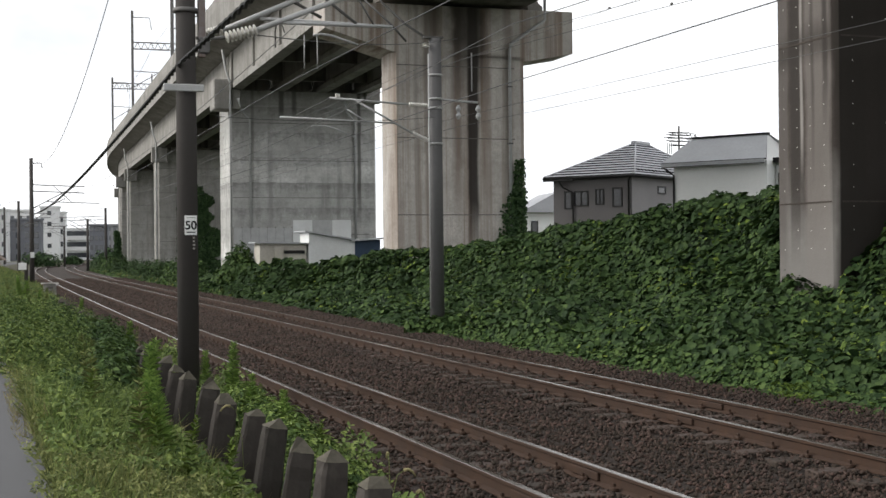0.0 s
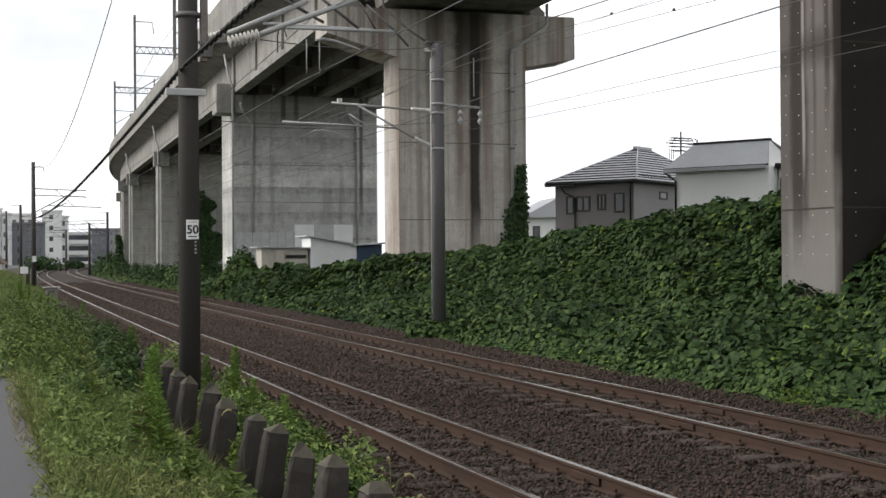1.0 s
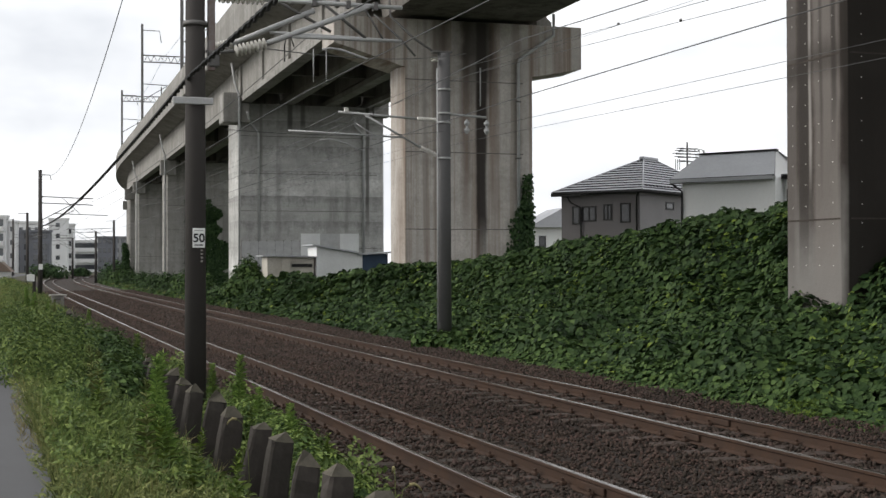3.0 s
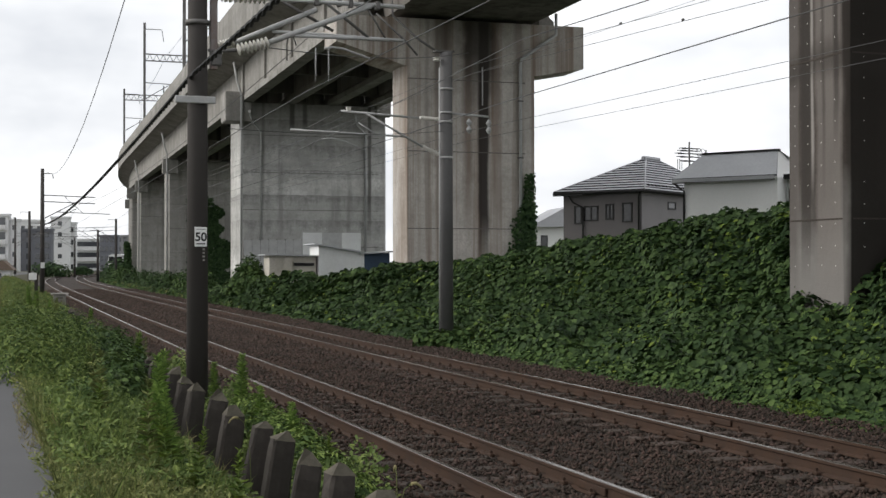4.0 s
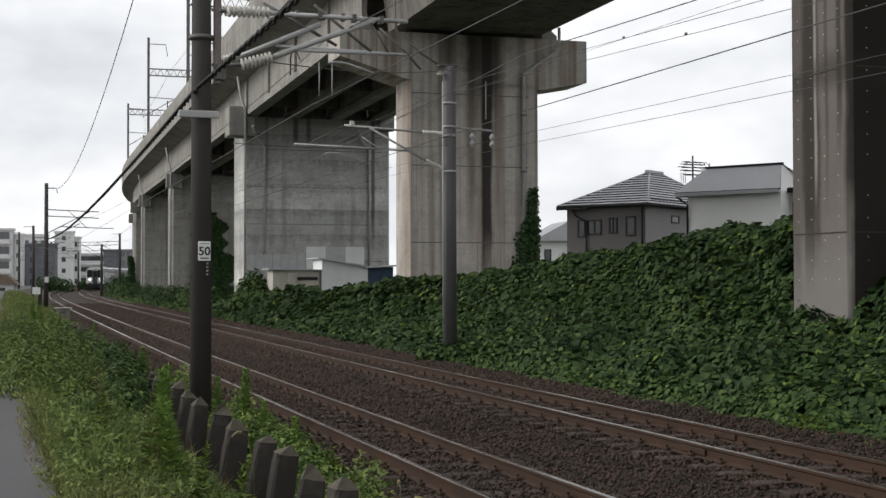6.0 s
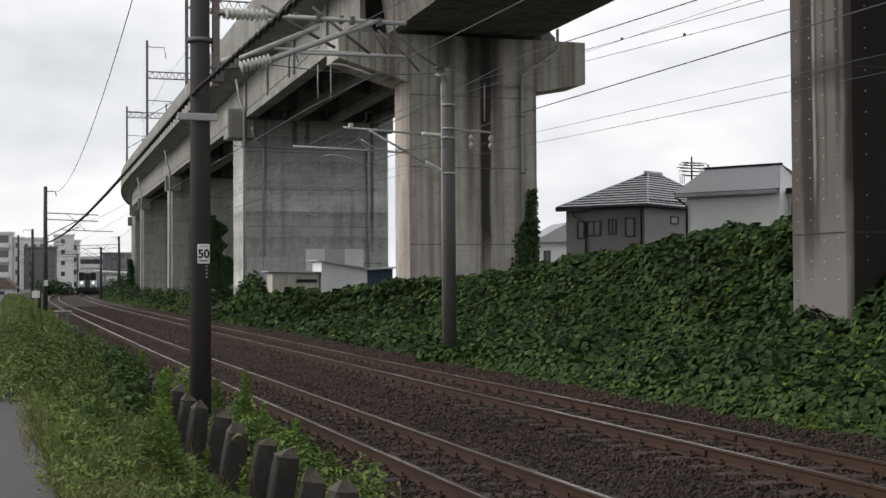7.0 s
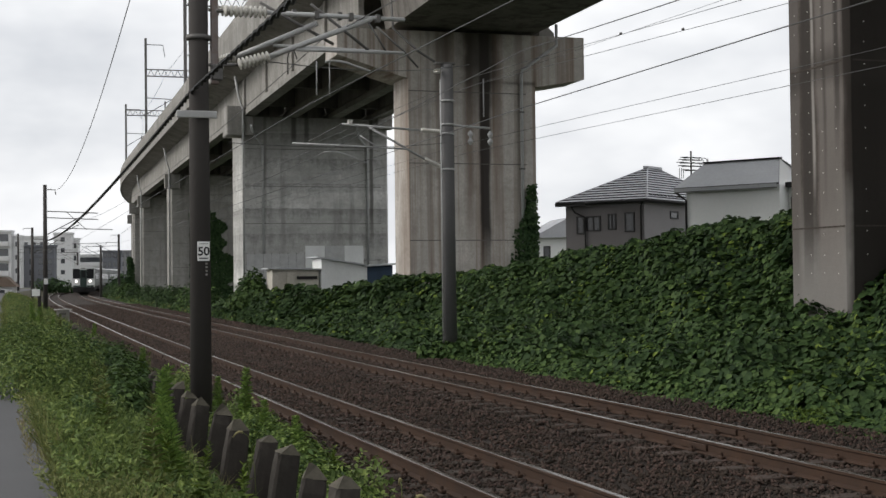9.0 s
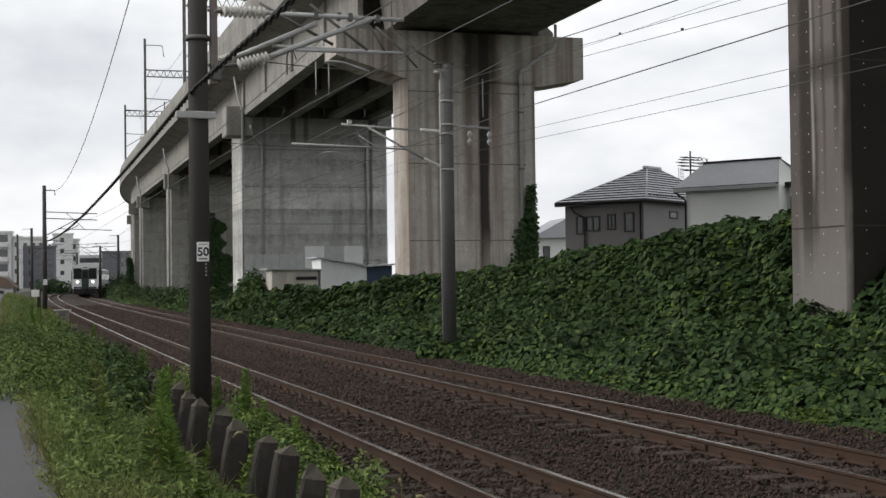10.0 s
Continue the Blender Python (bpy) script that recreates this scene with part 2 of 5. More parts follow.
WHITE_WALL = mat("white_wall", (0.76, 0.76, 0.745), 0.85, (0.64, 0.64, 0.62), 0.3, 8.0, 0.4)
GREY_WALL = mat("grey_siding", (0.16, 0.15, 0.15), 0.85, (0.14, 0.13, 0.13), 0.4, 10.0, 0.5)
GREY_WALL2 = mat("grey_siding_light", (0.22, 0.21, 0.212), 0.85, (0.17, 0.163, 0.165), 0.4, 10.0, 0.5)
# pale tone includes the sky light on the upper faces of the tiles
ROOF_TILE = mat("slate_roof_tile", (0.42, 0.42, 0.44), 0.5, (0.3, 0.3, 0.32), 0.7, 12.0, 0.6, spec=0.5)
ROOF_GREY = mat("grey_roof_sheet", (0.4, 0.41, 0.42), 0.6, (0.3, 0.3, 0.31), 0.5, 8.0, 0.5)
# for frames, gutters and trim, and for shade painted as dark edges
DARK_FRAME_SHADE = mat("dark_frame_and_shade", (0.016, 0.015, 0.015), 0.5)
GLASS = mat("window_glass", (0.05, 0.055, 0.06), 0.06, (0.03, 0.03, 0.035), 0.5, 3.0, 0.5, spec=0.8)
CURTAIN = mat("curtained_glass", (0.045, 0.047, 0.05), 0.12, (0.012, 0.013, 0.014), 0.8, 6.0, 0.8, spec=0.7)
BLUE = mat("blue_sheet", (0.035, 0.06, 0.10), 0.6, (0.02, 0.035, 0.06), 1.0, 10.0, 0.6)
SHED_WHITE = mat("shed_white", (0.72, 0.73, 0.72), 0.7, (0.52, 0.52, 0.51), 0.8, 10.0, 0.5)
SHED_CREAM = mat("cream_sheet", (0.56, 0.53, 0.47), 0.7, (0.3, 0.27, 0.22), 0.8, 10.0, 0.6)
NAVY_FACADE = mat("slate_blue_facade", (0.15, 0.157, 0.175), 0.8, (0.11, 0.115, 0.13), 0.1, 2.0, 0.5)
PALE_FACADE = mat("pale_facade", (0.66, 0.66, 0.66), 0.8, (0.52, 0.52, 0.53), 0.1, 2.0, 0.4)
GREY_FACADE = mat("grey_facade", (0.24, 0.24, 0.245), 0.8, (0.16, 0.16, 0.165), 0.1, 2.0, 0.5)
BROWN_ROOF = mat("brown_roof", (0.2, 0.15, 0.115), 0.8, (0.12, 0.09, 0.07), 0.8, 8.0, 0.6)
SIGN_WHITE = mat("sign_white", (0.75, 0.75, 0.73), 0.5, (0.6, 0.6, 0.58), 3.0, 20.0, 0.3)
BLACK = mat("black_paint", (0.012, 0.012, 0.012), 0.6)
TRAIN_WHITE = mat("train_white", (0.7, 0.7, 0.69), 0.35, (0.55, 0.55, 0.54), 0.5, 5.0, 0.3, spec=0.5)
TRAIN_GREEN = mat("train_green", (0.018, 0.04, 0.032), 0.4, (0.02, 0.04, 0.035), 0.5, 5.0, 0.4, spec=0.5)
# greenish steel, its shaded look put into the dark colour
TRAIN_SIDE_SHADED = mat("train_side_shaded", (0.05, 0.058, 0.055), 0.45, (0.08, 0.085, 0.085), 0.5, 5.0, 0.4)
TRAIN_UNDER = mat("train_underframe", (0.025, 0.024, 0.024), 0.8)
HEADLIGHT = mat("headlight", (0.9, 0.9, 0.9), 0.3, emit=((1.0, 0.93, 0.86), 6.0))


# ---- mesh tools ----
def mesh_object(name, verts, faces, material, parent=None, label="", mats=None, face_mats=None, smooth=False):
    me = bpy.data.meshes.new(name)
    me.from_pydata([tuple(v) for v in verts], [], [tuple(f) for f in faces])
    for m in (mats or [material]):
        me.materials.append(m)
    if face_mats is not None:
        me.polygons.foreach_set("material_index", face_mats)
    if smooth:
        me.polygons.foreach_set("use_smooth", [True] * len(me.polygons))
    me.update()
    ob = new(name, me)
    ob.parent = parent
    if label:
        ob["label"] = label
    return ob


def part(name, bm, material, parent, label=""):
    me = bpy.data.meshes.new(name)
    bm.to_mesh(me)
    bm.free()
    for m in material if isinstance(material, list) else [material]:
        me.materials.append(m)
    ob = new(name, me)
    ob.parent = parent
    if label:
        ob["label"] = label
    return ob


def thing(name, m, label, category, group="", kind=""):
    ob = new(name)
    ob.matrix_basis = m
    ob.empty_display_size = 0.2
    return tagged(ob, label, category, group, kind)


def box(bm, x0, x1, y0, y1, z0, z1, bevel=0.0, m=None, taper=1.0, mi=0):
    """A box, bevelled where asked; taper narrows its top."""
    cx, cy = (x0 + x1) / 2, (y0 + y1) / 2
    v = [bm.verts.new((cx + (x - cx) * k, cy + (y - cy) * k, z)) for z, k in ((z0, 1), (z1, taper)) for x, y in ((x0, y0), (x1, y0), (x1, y1), (x0, y1))]
    fs = [bm.faces.new([v[i] for i in f]) for f in ((3, 2, 1, 0), (4, 5, 6, 7), (0, 1, 5, 4), (1, 2, 6, 5), (2, 3, 7, 6), (3, 0, 4, 7))]
    for f in fs:
        f.material_index = mi
    if m is not None:
        bmesh.ops.transform(bm, matrix=m, verts=v)
    if bevel:
        es = {e for f in fs for e in f.edges}
        r = bmesh.ops.bevel(bm, geom=list(es), offset=bevel, segments=1, affect="EDGES")
        for f in r["faces"]:
            f.material_index = mi
    return bm


def bx(*a, **k):
    return box(bmesh.new(), *a, **k)


def tube(bm, pts, r, n=8, r1=None, caps=True, mi=0):
    """A round bar along points; r1 is the far end's radius."""
    pts = [Vector(p) for p in pts]
    rings = []
    up = Vector((0, 0, 1)) if abs((pts[-1] - pts[0]).normalized().z) < 0.9 else Vector((1, 0, 0))
    for i, p in enumerate(pts):
        d = (pts[min(i + 1, len(pts) - 1)] - pts[max(i - 1, 0)]).normalized()
        a = d.cross(up).normalized()
        b = a.cross(d)
        k = r if r1 is None else r + (r1 - r) * i / (len(pts) - 1)
        rings.append([bm.verts.new(p + (a * math.cos(q) + b * math.sin(q)) * k) for q in (2 * math.pi * j / n for j in range(n))])
    for A, B in zip(rings, rings[1:]):
        for j in range(n):
            f = bm.faces.new((A[j], A[(j + 1) % n], B[(j + 1) % n], B[j]))
            f.smooth, f.material_index = n > 5, mi
    if caps:
        bm.faces.new(rings[0][::-1]).material_index = mi
        bm.faces.new(rings[-1]).material_index = mi
    return bm


def tb(*a, **k):
    return tube(bmesh.new(), *a, **k)


def prism(bm, outline, y0, y1, axis="y", mi=0):
    """An outline in two axes, drawn out along the third."""
    def at(a, b, c):
        return (a, c, b) if axis == "y" else ((c, a, b) if axis == "x" else (a, b, c))
    A = [bm.verts.new(at(a, b, y0)) for a, b in outline]
    B = [bm.verts.new(at(a, b, y1)) for a, b in outline]
    n = len(outline)
    fs = [bm.faces.new(A), bm.faces.new(B[::-1])] + [bm.faces.new((A[i], B[i], B[(i + 1) % n], A[(i + 1) % n])) for i in range(n)]
    for f in fs:
        f.material_index = mi
    bmesh.ops.recalc_face_normals(bm, faces=fs)
    return bm


def pr(*a, **k):
    return prism(bmesh.new(), *a, **k)


# ---- the line of the railway: distance along it, and offset to the right of the near track ----
S = np.arange(-60.0, 470.0, 0.5)
K = np.interp(S, [-20, 40, 80, 120, 145, 170, 230], [0.000662, 0.000204, 0.000017, 0.0004, 0.0008, 0.001, 0.003])
TH = np.concatenate([[0], np.cumsum((K[1:] + K[:-1]) * 0.25)])
I0 = 120
TH += -0.35555 - TH[I0]
MID = (TH[1:] + TH[:-1]) / 2
CX = np.concatenate([[0], np.cumsum(np.sin(MID) * 0.5)])
CY = np.concatenate([[0], np.cumsum(np.cos(MID) * 0.5)])
CX += 5.1486 - CX[I0]
CY += 0.0 - CY[I0]
SPACING = 3.518
FAR_RISE = 0.04  # the far track lies a little higher


def along(s, off=0.0, z=0.0):
    """The point at distance s along the near track, off metres to its right."""
    th, x, y = np.interp(s, S, TH), np.interp(s, S, CX), np.interp(s, S, CY)
    return np.stack([x + off * np.cos(th), y - off * np.sin(th), z + 0 * x], -1) if np.ndim(s) else Vector((x + off * math.cos(th), y - off * math.sin(th), z))


def heading(s):
    return math.degrees(-np.interp(s, S, TH))


def on_line(s, off, z=0.0):
    """A pose whose y runs along the track and whose x points to its right."""
    p = along(s, off, z)
    return pose(p.x, p.y, p.z, 0, 0, heading(s))


def sweep(name, ss, profile, material, kind="structure", label="", closed=False, noise_amp=0.0, smooth=False, category=""):
    """A strip along the track with a cross-section of (offset, height); the heights may depend on s."""
    prof = [profile(s) for s in ss]
    n = len(prof[0])
    verts, faces = [], []
    for s, row in zip(ss, prof):
        for o, z in row:
            p = along(float(s), o, z)
            if noise_amp:
                p.z += noise_amp * noise.noise(p * 0.9)
            verts.append(p)
    for i in range(len(ss) - 1):
        for j in range(n if closed else n - 1):
            a, b = i * n + j, i * n + (j + 1) % n
            faces.append((a, b, b + n, a + n))
    ob = mesh_object(name, verts, faces, material, smooth=smooth)
    return tagged(ob, label, category, kind=kind)


# ---- ground, road, railway bed, bank ----
def build_ground():
    v, f = [], []
    xs = [-2500, -600, -150, -40, 0, 40, 150, 600, 2500]
    for y in xs:
        for x in xs:
            v.append((x, y + 60, -0.55))
    n = len(xs)
    for i in range(n - 1):
        for j in range(n - 1):
            f.append((i * n + j, i * n + j + 1, (i + 1) * n + j + 1, (i + 1) * n + j))
    tagged(mesh_object("ground", v, f, FIELD), "flat dull green and brown ground reaching the horizon", "ground", kind="structure")


SS = np.concatenate([np.arange(-30, 60, 1.0), np.arange(60, 330, 4.0)])


CREST_S = [-30, 22, 28, 32, 41, 50, 55, 60, 76, 90, 150]


def crest(s):
    """Height of the vine-covered bank's top above the rails."""
    return float(np.interp(s, CREST_S, [3.3, 3.1, 2.98, 2.72, 2.2, 1.65, 1.35, 0.98, 0.65, 0.15, 0.0]))


FOOT = SPACING + 2.4


def top_at(s):
    """Offset of the bank's top edge, which draws in towards the sheds."""
    return np.interp(s, [48, 59, 90, 120], [SPACING + 9.0, SPACING + 3.9, SPACING + 3.9, SPACING + 6.0])


RISE = ([0, 0.12, 0.3, 0.5, 0.67, 0.85, 0.95, 1.0, 1.15], [0, 0.03, 0.10, 0.18, 0.27, 0.64, 0.92, 1.0, 1.02])


def bank_point(s, k):
    """A point on the bank's face, k from foot (0) to top (1): its offset and height."""
    h, b = crest(s), -0.17
    return FOOT + (top_at(s) - FOOT) * k, b + (h - b) * float(np.interp(k, *RISE))


def bank_profile(s):
    pts = [(FOOT - 0.5, -0.5)] + [bank_point(s, k) for k in np.linspace(0, 1, 12)]
    h, TOP = crest(s), float(top_at(s))
    return pts + [(TOP + 1.5, h + 0.05), (TOP + 6, h - 0.4), (TOP + 12, min(h - 0.4, 0.5)), (TOP + 20, -0.6)]


def verge_z(o):
    """Height of the grass strip between the road and the railway."""
    return float(np.interp(o, [-4.6, -4.3, -3.6, -2.9, -2.4, -1.9], [0.46, 0.46, 0.26, 0.0, -0.17, -0.2]))


build_ground()
sweep("road", SS, lambda s: [(-9.5, 0.30), (-9.4, 0.47), (-7.0, 0.5), (-4.35, 0.47), (-4.2, 0.30)], ASPHALT, label="narrow grey asphalt lane beside the railway", category="road")
sweep("verge", SS, lambda s: [(o, verge_z(o) - (0.06 if o < -4.25 else 0)) for o in (-4.5, -4.2, -3.8, -3.4, -3.0, -2.6, -2.2, -1.8)] + [(-1.2, -0.35)], SOIL, label="soil strip overgrown with grass beside the lane", category="verge", noise_amp=0.05)
sweep("far_verge", SS, lambda s: [(-60, -0.6), (-30, 0.2), (-12, 0.4), (-9.45, 0.44), (-9.35, 0.2)], SOIL, label="soil beyond the lane", category="verge")
sweep("ballast_bed", SS, lambda s: [(-2.3, -0.6), (-1.75, -0.2), (-1.2, -0.175), (0, -0.19), (1.2, -0.175), (1.75, -0.185), (2.3, -0.175), (SPACING, -0.15), (SPACING + 1.2, -0.14), (SPACING + 1.8, -0.16), (FOOT + 0.4, -0.2), (FOOT + 0.8, -0.6)], BALLAST, label="dark brown crushed-stone railway ballast", category="ballast", noise_amp=0.02)
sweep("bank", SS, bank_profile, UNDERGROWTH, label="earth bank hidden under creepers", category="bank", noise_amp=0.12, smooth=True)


# ---- rails and sleepers ----
RAIL = [(-0.064, -0.153), (0.064, -0.153), (0.064, -0.142), (0.014, -0.122), (0.009, -0.045), (0.033, -0.032), (0.033, -0.004), (0.026, 0.0), (-0.026, 0.0), (-0.033, -0.004), (-0.033, -0.032), (-0.009, -0.045), (-0.014, -0.122), (-0.064, -0.142)]


def build_rail(off, top, rise=0.0):
    ss = np.concatenate([np.arange(-20, 40, 1.0), np.arange(40, 330, 3.0)])
    n = len(RAIL)
    v, f, mi = [], [], []
    for s in ss:
        for o, z in RAIL:
            v.append(along(float(s), off + o, z + rise))
    for i in range(len(ss) - 1):
        for j in range(n):
            a, b = i * n + j, i * n + (j + 1) % n
            f.append((a, b, b + n, a + n))
            mi.append(1 if j in (6, 7, 8) else 0)
    ob = mesh_object("rail", v, f, RAIL_SIDE, mats=[RAIL_SIDE, top], face_mats=mi)
    for i, s in enumerate((12.0 + off, 37.0 + off, 62.0 + off)):
        m = on_line(s, off, rise)
        for sd in (-1, 1):
            plate = part("fishplate", bx(min(sd * 0.018, sd * 0.045), max(sd * 0.018, sd * 0.045), -0.28, 0.28, -0.118, -0.045, 0.006), RAIL_SIDE, ob)
            plate.matrix_basis = m
    return tagged(ob, "long rusty brown steel rail with a worn shiny head", "rail", "rails of the double track")


for c in (0.0, SPACING):
    for g in (-0.5335, 0.5335):
        build_rail(c + g, RAIL_TOP, FAR_RISE if c else (-0.02 if g > 0 else 0.0))

# ---- viaduct: v runs along it away from the pier with the hammerhead cap, u across to the right ----
VX, VY, VH = 0.63, 53.8, 18.2


def via(v, u=0.0, z=0.0):
    """A point of the viaduct; it bends to the right beyond the fourth pier."""
    bend, R = 118.0, 420.0
    th = radians(-VH)
    x, y = VX, VY
    a = min(v, bend)
    x, y = x + math.sin(th) * a, y + math.cos(th) * a
    if v > bend:
        w = (v - bend) / R
        x, y = x + R * (math.cos(th) - math.cos(th + w)), y + R * (math.sin(th + w) - math.sin(th))
        th += w
    return Vector((x + u * math.cos(th), y - u * math.sin(th), z)), -math.degrees(th)


def via_pose(v, u=0.0, z=0.0):
    p, h = via(v, u, z)
    return pose(p.x, p.y, p.z, 0, 0, h)


def via_sweep(name, vs, profile, material, parent=None, label=""):
    n = len(profile)
    verts, faces = [], []
    for v in vs:
        for u, z in profile:
            verts.append(via(float(v), u, z)[0])
    for i in range(len(vs) - 1):
        for j in range(n):
            a, b = i * n + j, i * n + (j + 1) % n
            faces.append((a, a + n, b + n, b))
    faces += [tuple(range(n)), tuple(range((len(vs) - 1) * n, len(vs) * n))[::-1]]
    return mesh_object(name, verts, faces, material, parent, label)


SOFFIT, DECK, PARAPET = 12.3, 15.6, 17.4
viaduct = thing("viaduct", Matrix.Identity(4), "tall weathered concrete railway viaduct with stained parapet", "viaduct")


def spans():
    edges = [(-62, -28.8), (-28.6, 1.3), (1.5, 33.4), (33.6, 79.8), (80.0, 114.4), (114.6, 150.0), (150.2, 240.0)]
    for v0, v1 in edges:
        near = v1 < 2
        vs = np.linspace(v0, v1, 2 if v1 < 118 else 12)
        # deck slab with overhangs and the two parapets
        via_sweep("deck_slab", vs, [(-5.7, DECK - 0.35), (-4.4, DECK - 0.75), (4.4, DECK - 0.75), (5.7, DECK - 0.35), (5.7, DECK), (-5.7, DECK)], CONCRETE, viaduct)
        via_sweep("parapet", vs, [(-5.95, DECK - 0.45), (-5.72, DECK - 0.45), (-5.72, PARAPET), (-5.95, PARAPET)], CONCRETE, viaduct)
        via_sweep("parapet", vs, [(5.72, DECK - 0.45), (5.95, DECK - 0.45), (5.95, PARAPET), (5.72, PARAPET)], CONCRETE, viaduct)
        if near:
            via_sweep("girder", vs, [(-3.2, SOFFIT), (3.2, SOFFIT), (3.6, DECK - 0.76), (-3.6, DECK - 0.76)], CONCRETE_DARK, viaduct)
        else:
            for u in (-4.2, -1.4, 1.4, 4.2):
                via_sweep("girder", vs, [(u - 0.35, SOFFIT), (u + 0.35, SOFFIT), (u + 0.35, SOFFIT + 0.3), (u + 0.12, SOFFIT + 0.5), (u + 0.12, DECK - 0.76), (u - 0.12, DECK - 0.76), (u - 0.12, SOFFIT + 0.5), (u - 0.35, SOFFIT + 0.3)], CONCRETE, viaduct)
            if v0 < 5:
                for v in np.arange(v0 + 6, v1 - 1, 8.0):
                    via_sweep("stiffener", [v, v + 0.35], [(-4.46, SOFFIT + 0.5), (-4.325, SOFFIT + 0.5), (-4.325, DECK - 0.8), (-4.46, DECK - 0.8)], CONCRETE, viaduct)
            for k in np.linspace(0.12, 0.88, 4):
                v = v0 + (v1 - v0) * k
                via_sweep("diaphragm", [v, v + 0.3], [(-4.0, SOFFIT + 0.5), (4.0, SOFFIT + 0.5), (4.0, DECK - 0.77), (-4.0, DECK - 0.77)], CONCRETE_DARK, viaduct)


spans()


def wall_pier(v, thick, half, z0=-0.5, chamfer=0.25, mat_=CONCRETE, top=SOFFIT - 0.25, cap=True, extra=0.0):
    pier = thing("viaduct_pier", via_pose(v), "wide grey concrete wall pier with formwork bands and rain stains", "pier", "piers of the viaduct")
    c = chamfer
    w = half + extra
    out = [(-half, c), (-half + c, 0), (w - c, 0), (w, c), (w, thick - c), (w - c, thick), (-half + c, thick), (-half, thick - c)]
    part("stem", prism(bmesh.new(), out, z0, top, axis="z"), mat_, pier)
    for z in np.arange(3.0, top - 0.5, 2.4):
        bm = bmesh.new()
        box(bm, -half + c, half - c, -0.012, 0.004, z, z + 0.03)
        part("formwork_joint", bm, JOINT, pier)
    if cap:
        part("cap", bx(-half - 0.15, half + 0.15, -0.3, thick + 0.3, top - 0.9, top), mat_, pier)
        for s_ in (-1, 1):
            part("stopper", bx(s_ * half - 1.0 if s_ > 0 else -half - 0.55, half + 0.55 if s_ > 0 else -half + 1.0, -0.9, -0.31, top - 1.3, top + 0.15, 0.05), mat_, pier)
    for u in (-3.4, -1.2, 1.2, 3.4):
        part("bearing", bx(u - 0.35, u + 0.35, thick * 0.3, thick * 0.7, top, SOFFIT), GALV_DARK, pier)
    return pier


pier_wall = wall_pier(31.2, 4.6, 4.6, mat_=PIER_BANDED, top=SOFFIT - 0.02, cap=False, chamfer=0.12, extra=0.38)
part("stopper", bx(-5.75, -4.61, -0.9, 0.9, 10.95, 12.85, 0.06), CONCRETE, pier_wall, "projecting concrete bearing stop")
part("stopper_side", bx(-4.6, -4.0, -0.7, -0.005, 11.0, 12.25, 0.04), CONCRETE, pier_wall)
part("stopper", bx(4.2, 5.2, -0.5, -0.005, 11.6, 12.9, 0.05), CONCRETE, pier_wall, "projecting concrete bearing stop")
for u in (-3.35, 3.55):
    part("downpipe", tb([(u, -0.1, 1.8), (u, -0.1, 10.4), (u - 0.6, -0.4, 11.0), (u - 0.9, -1.1, 11.6)], 0.08, 10), GALV, pier_wall, "grey drain pipe")

wall_pier(77.8, 3.0, 4.6)
wall_pier(112.3, 3.0, 4.6)
wall_pier(128.0, 3.0, 4.6)
wall_pier(160.0, 3.0, 4.6)


def hammer_pier():
    pier = thing("hammerhead_pier", via_pose(0), "massive concrete hammerhead pier with dark vertical rain stains", "pier", "piers of the viaduct")
    c = 0.45
    h, t = 2.75, 2.2
    r = h + 0.4
    out = [(-h, c), (-h + c * 0.3, 0), (r - c * 0.3, 0), (r, c), (r, t - c), (r - c, t), (-h + c, t), (-h, t - c)]
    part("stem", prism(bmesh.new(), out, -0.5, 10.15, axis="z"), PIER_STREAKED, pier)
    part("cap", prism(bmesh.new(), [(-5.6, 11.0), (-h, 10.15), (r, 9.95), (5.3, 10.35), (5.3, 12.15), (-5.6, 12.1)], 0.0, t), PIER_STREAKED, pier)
    for z in (3.4, 6.6, 9.6):
        part("formwork_joint", bx(-h + 0.15, h - 0.15, -0.006, 0.004, z, z + 0.035), JOINT, pier)
    part("downpipe", tb([(2.35, -0.1, 2.4), (2.35, -0.1, 10.3), (2.35, -0.22, 10.6), (3.9, -0.3, 11.7), (3.9, -0.3, 12.6)], 0.07, 10), GALV, pier, "grey drain pipe")
    for z in (4.0, 6.4, 8.8):
        part("pipe_clamp", bx(2.25, 2.45, -0.19, 0.0, z, z + 0.06), GALV_DARK, pier)
    part("bracket_pipe", tb([(0.65, -0.08, 8.6), (0.65, -0.08, 10.2)], 0.03, 8), GALV, pier)
    return pier


hammer = hammer_pier()
part("cable_loop", tb([via(15.0, -4.75, 12.5)[0], via(14.8, -4.8, 13.3)[0], via(14.2, -4.8, 13.75)[0], via(13.4, -4.8, 13.7)[0], via(12.9, -4.8, 13.3)[0], via(12.6, -4.75, 12.9)[0]], 0.035, 6), CABLE, viaduct, "black cable loop")


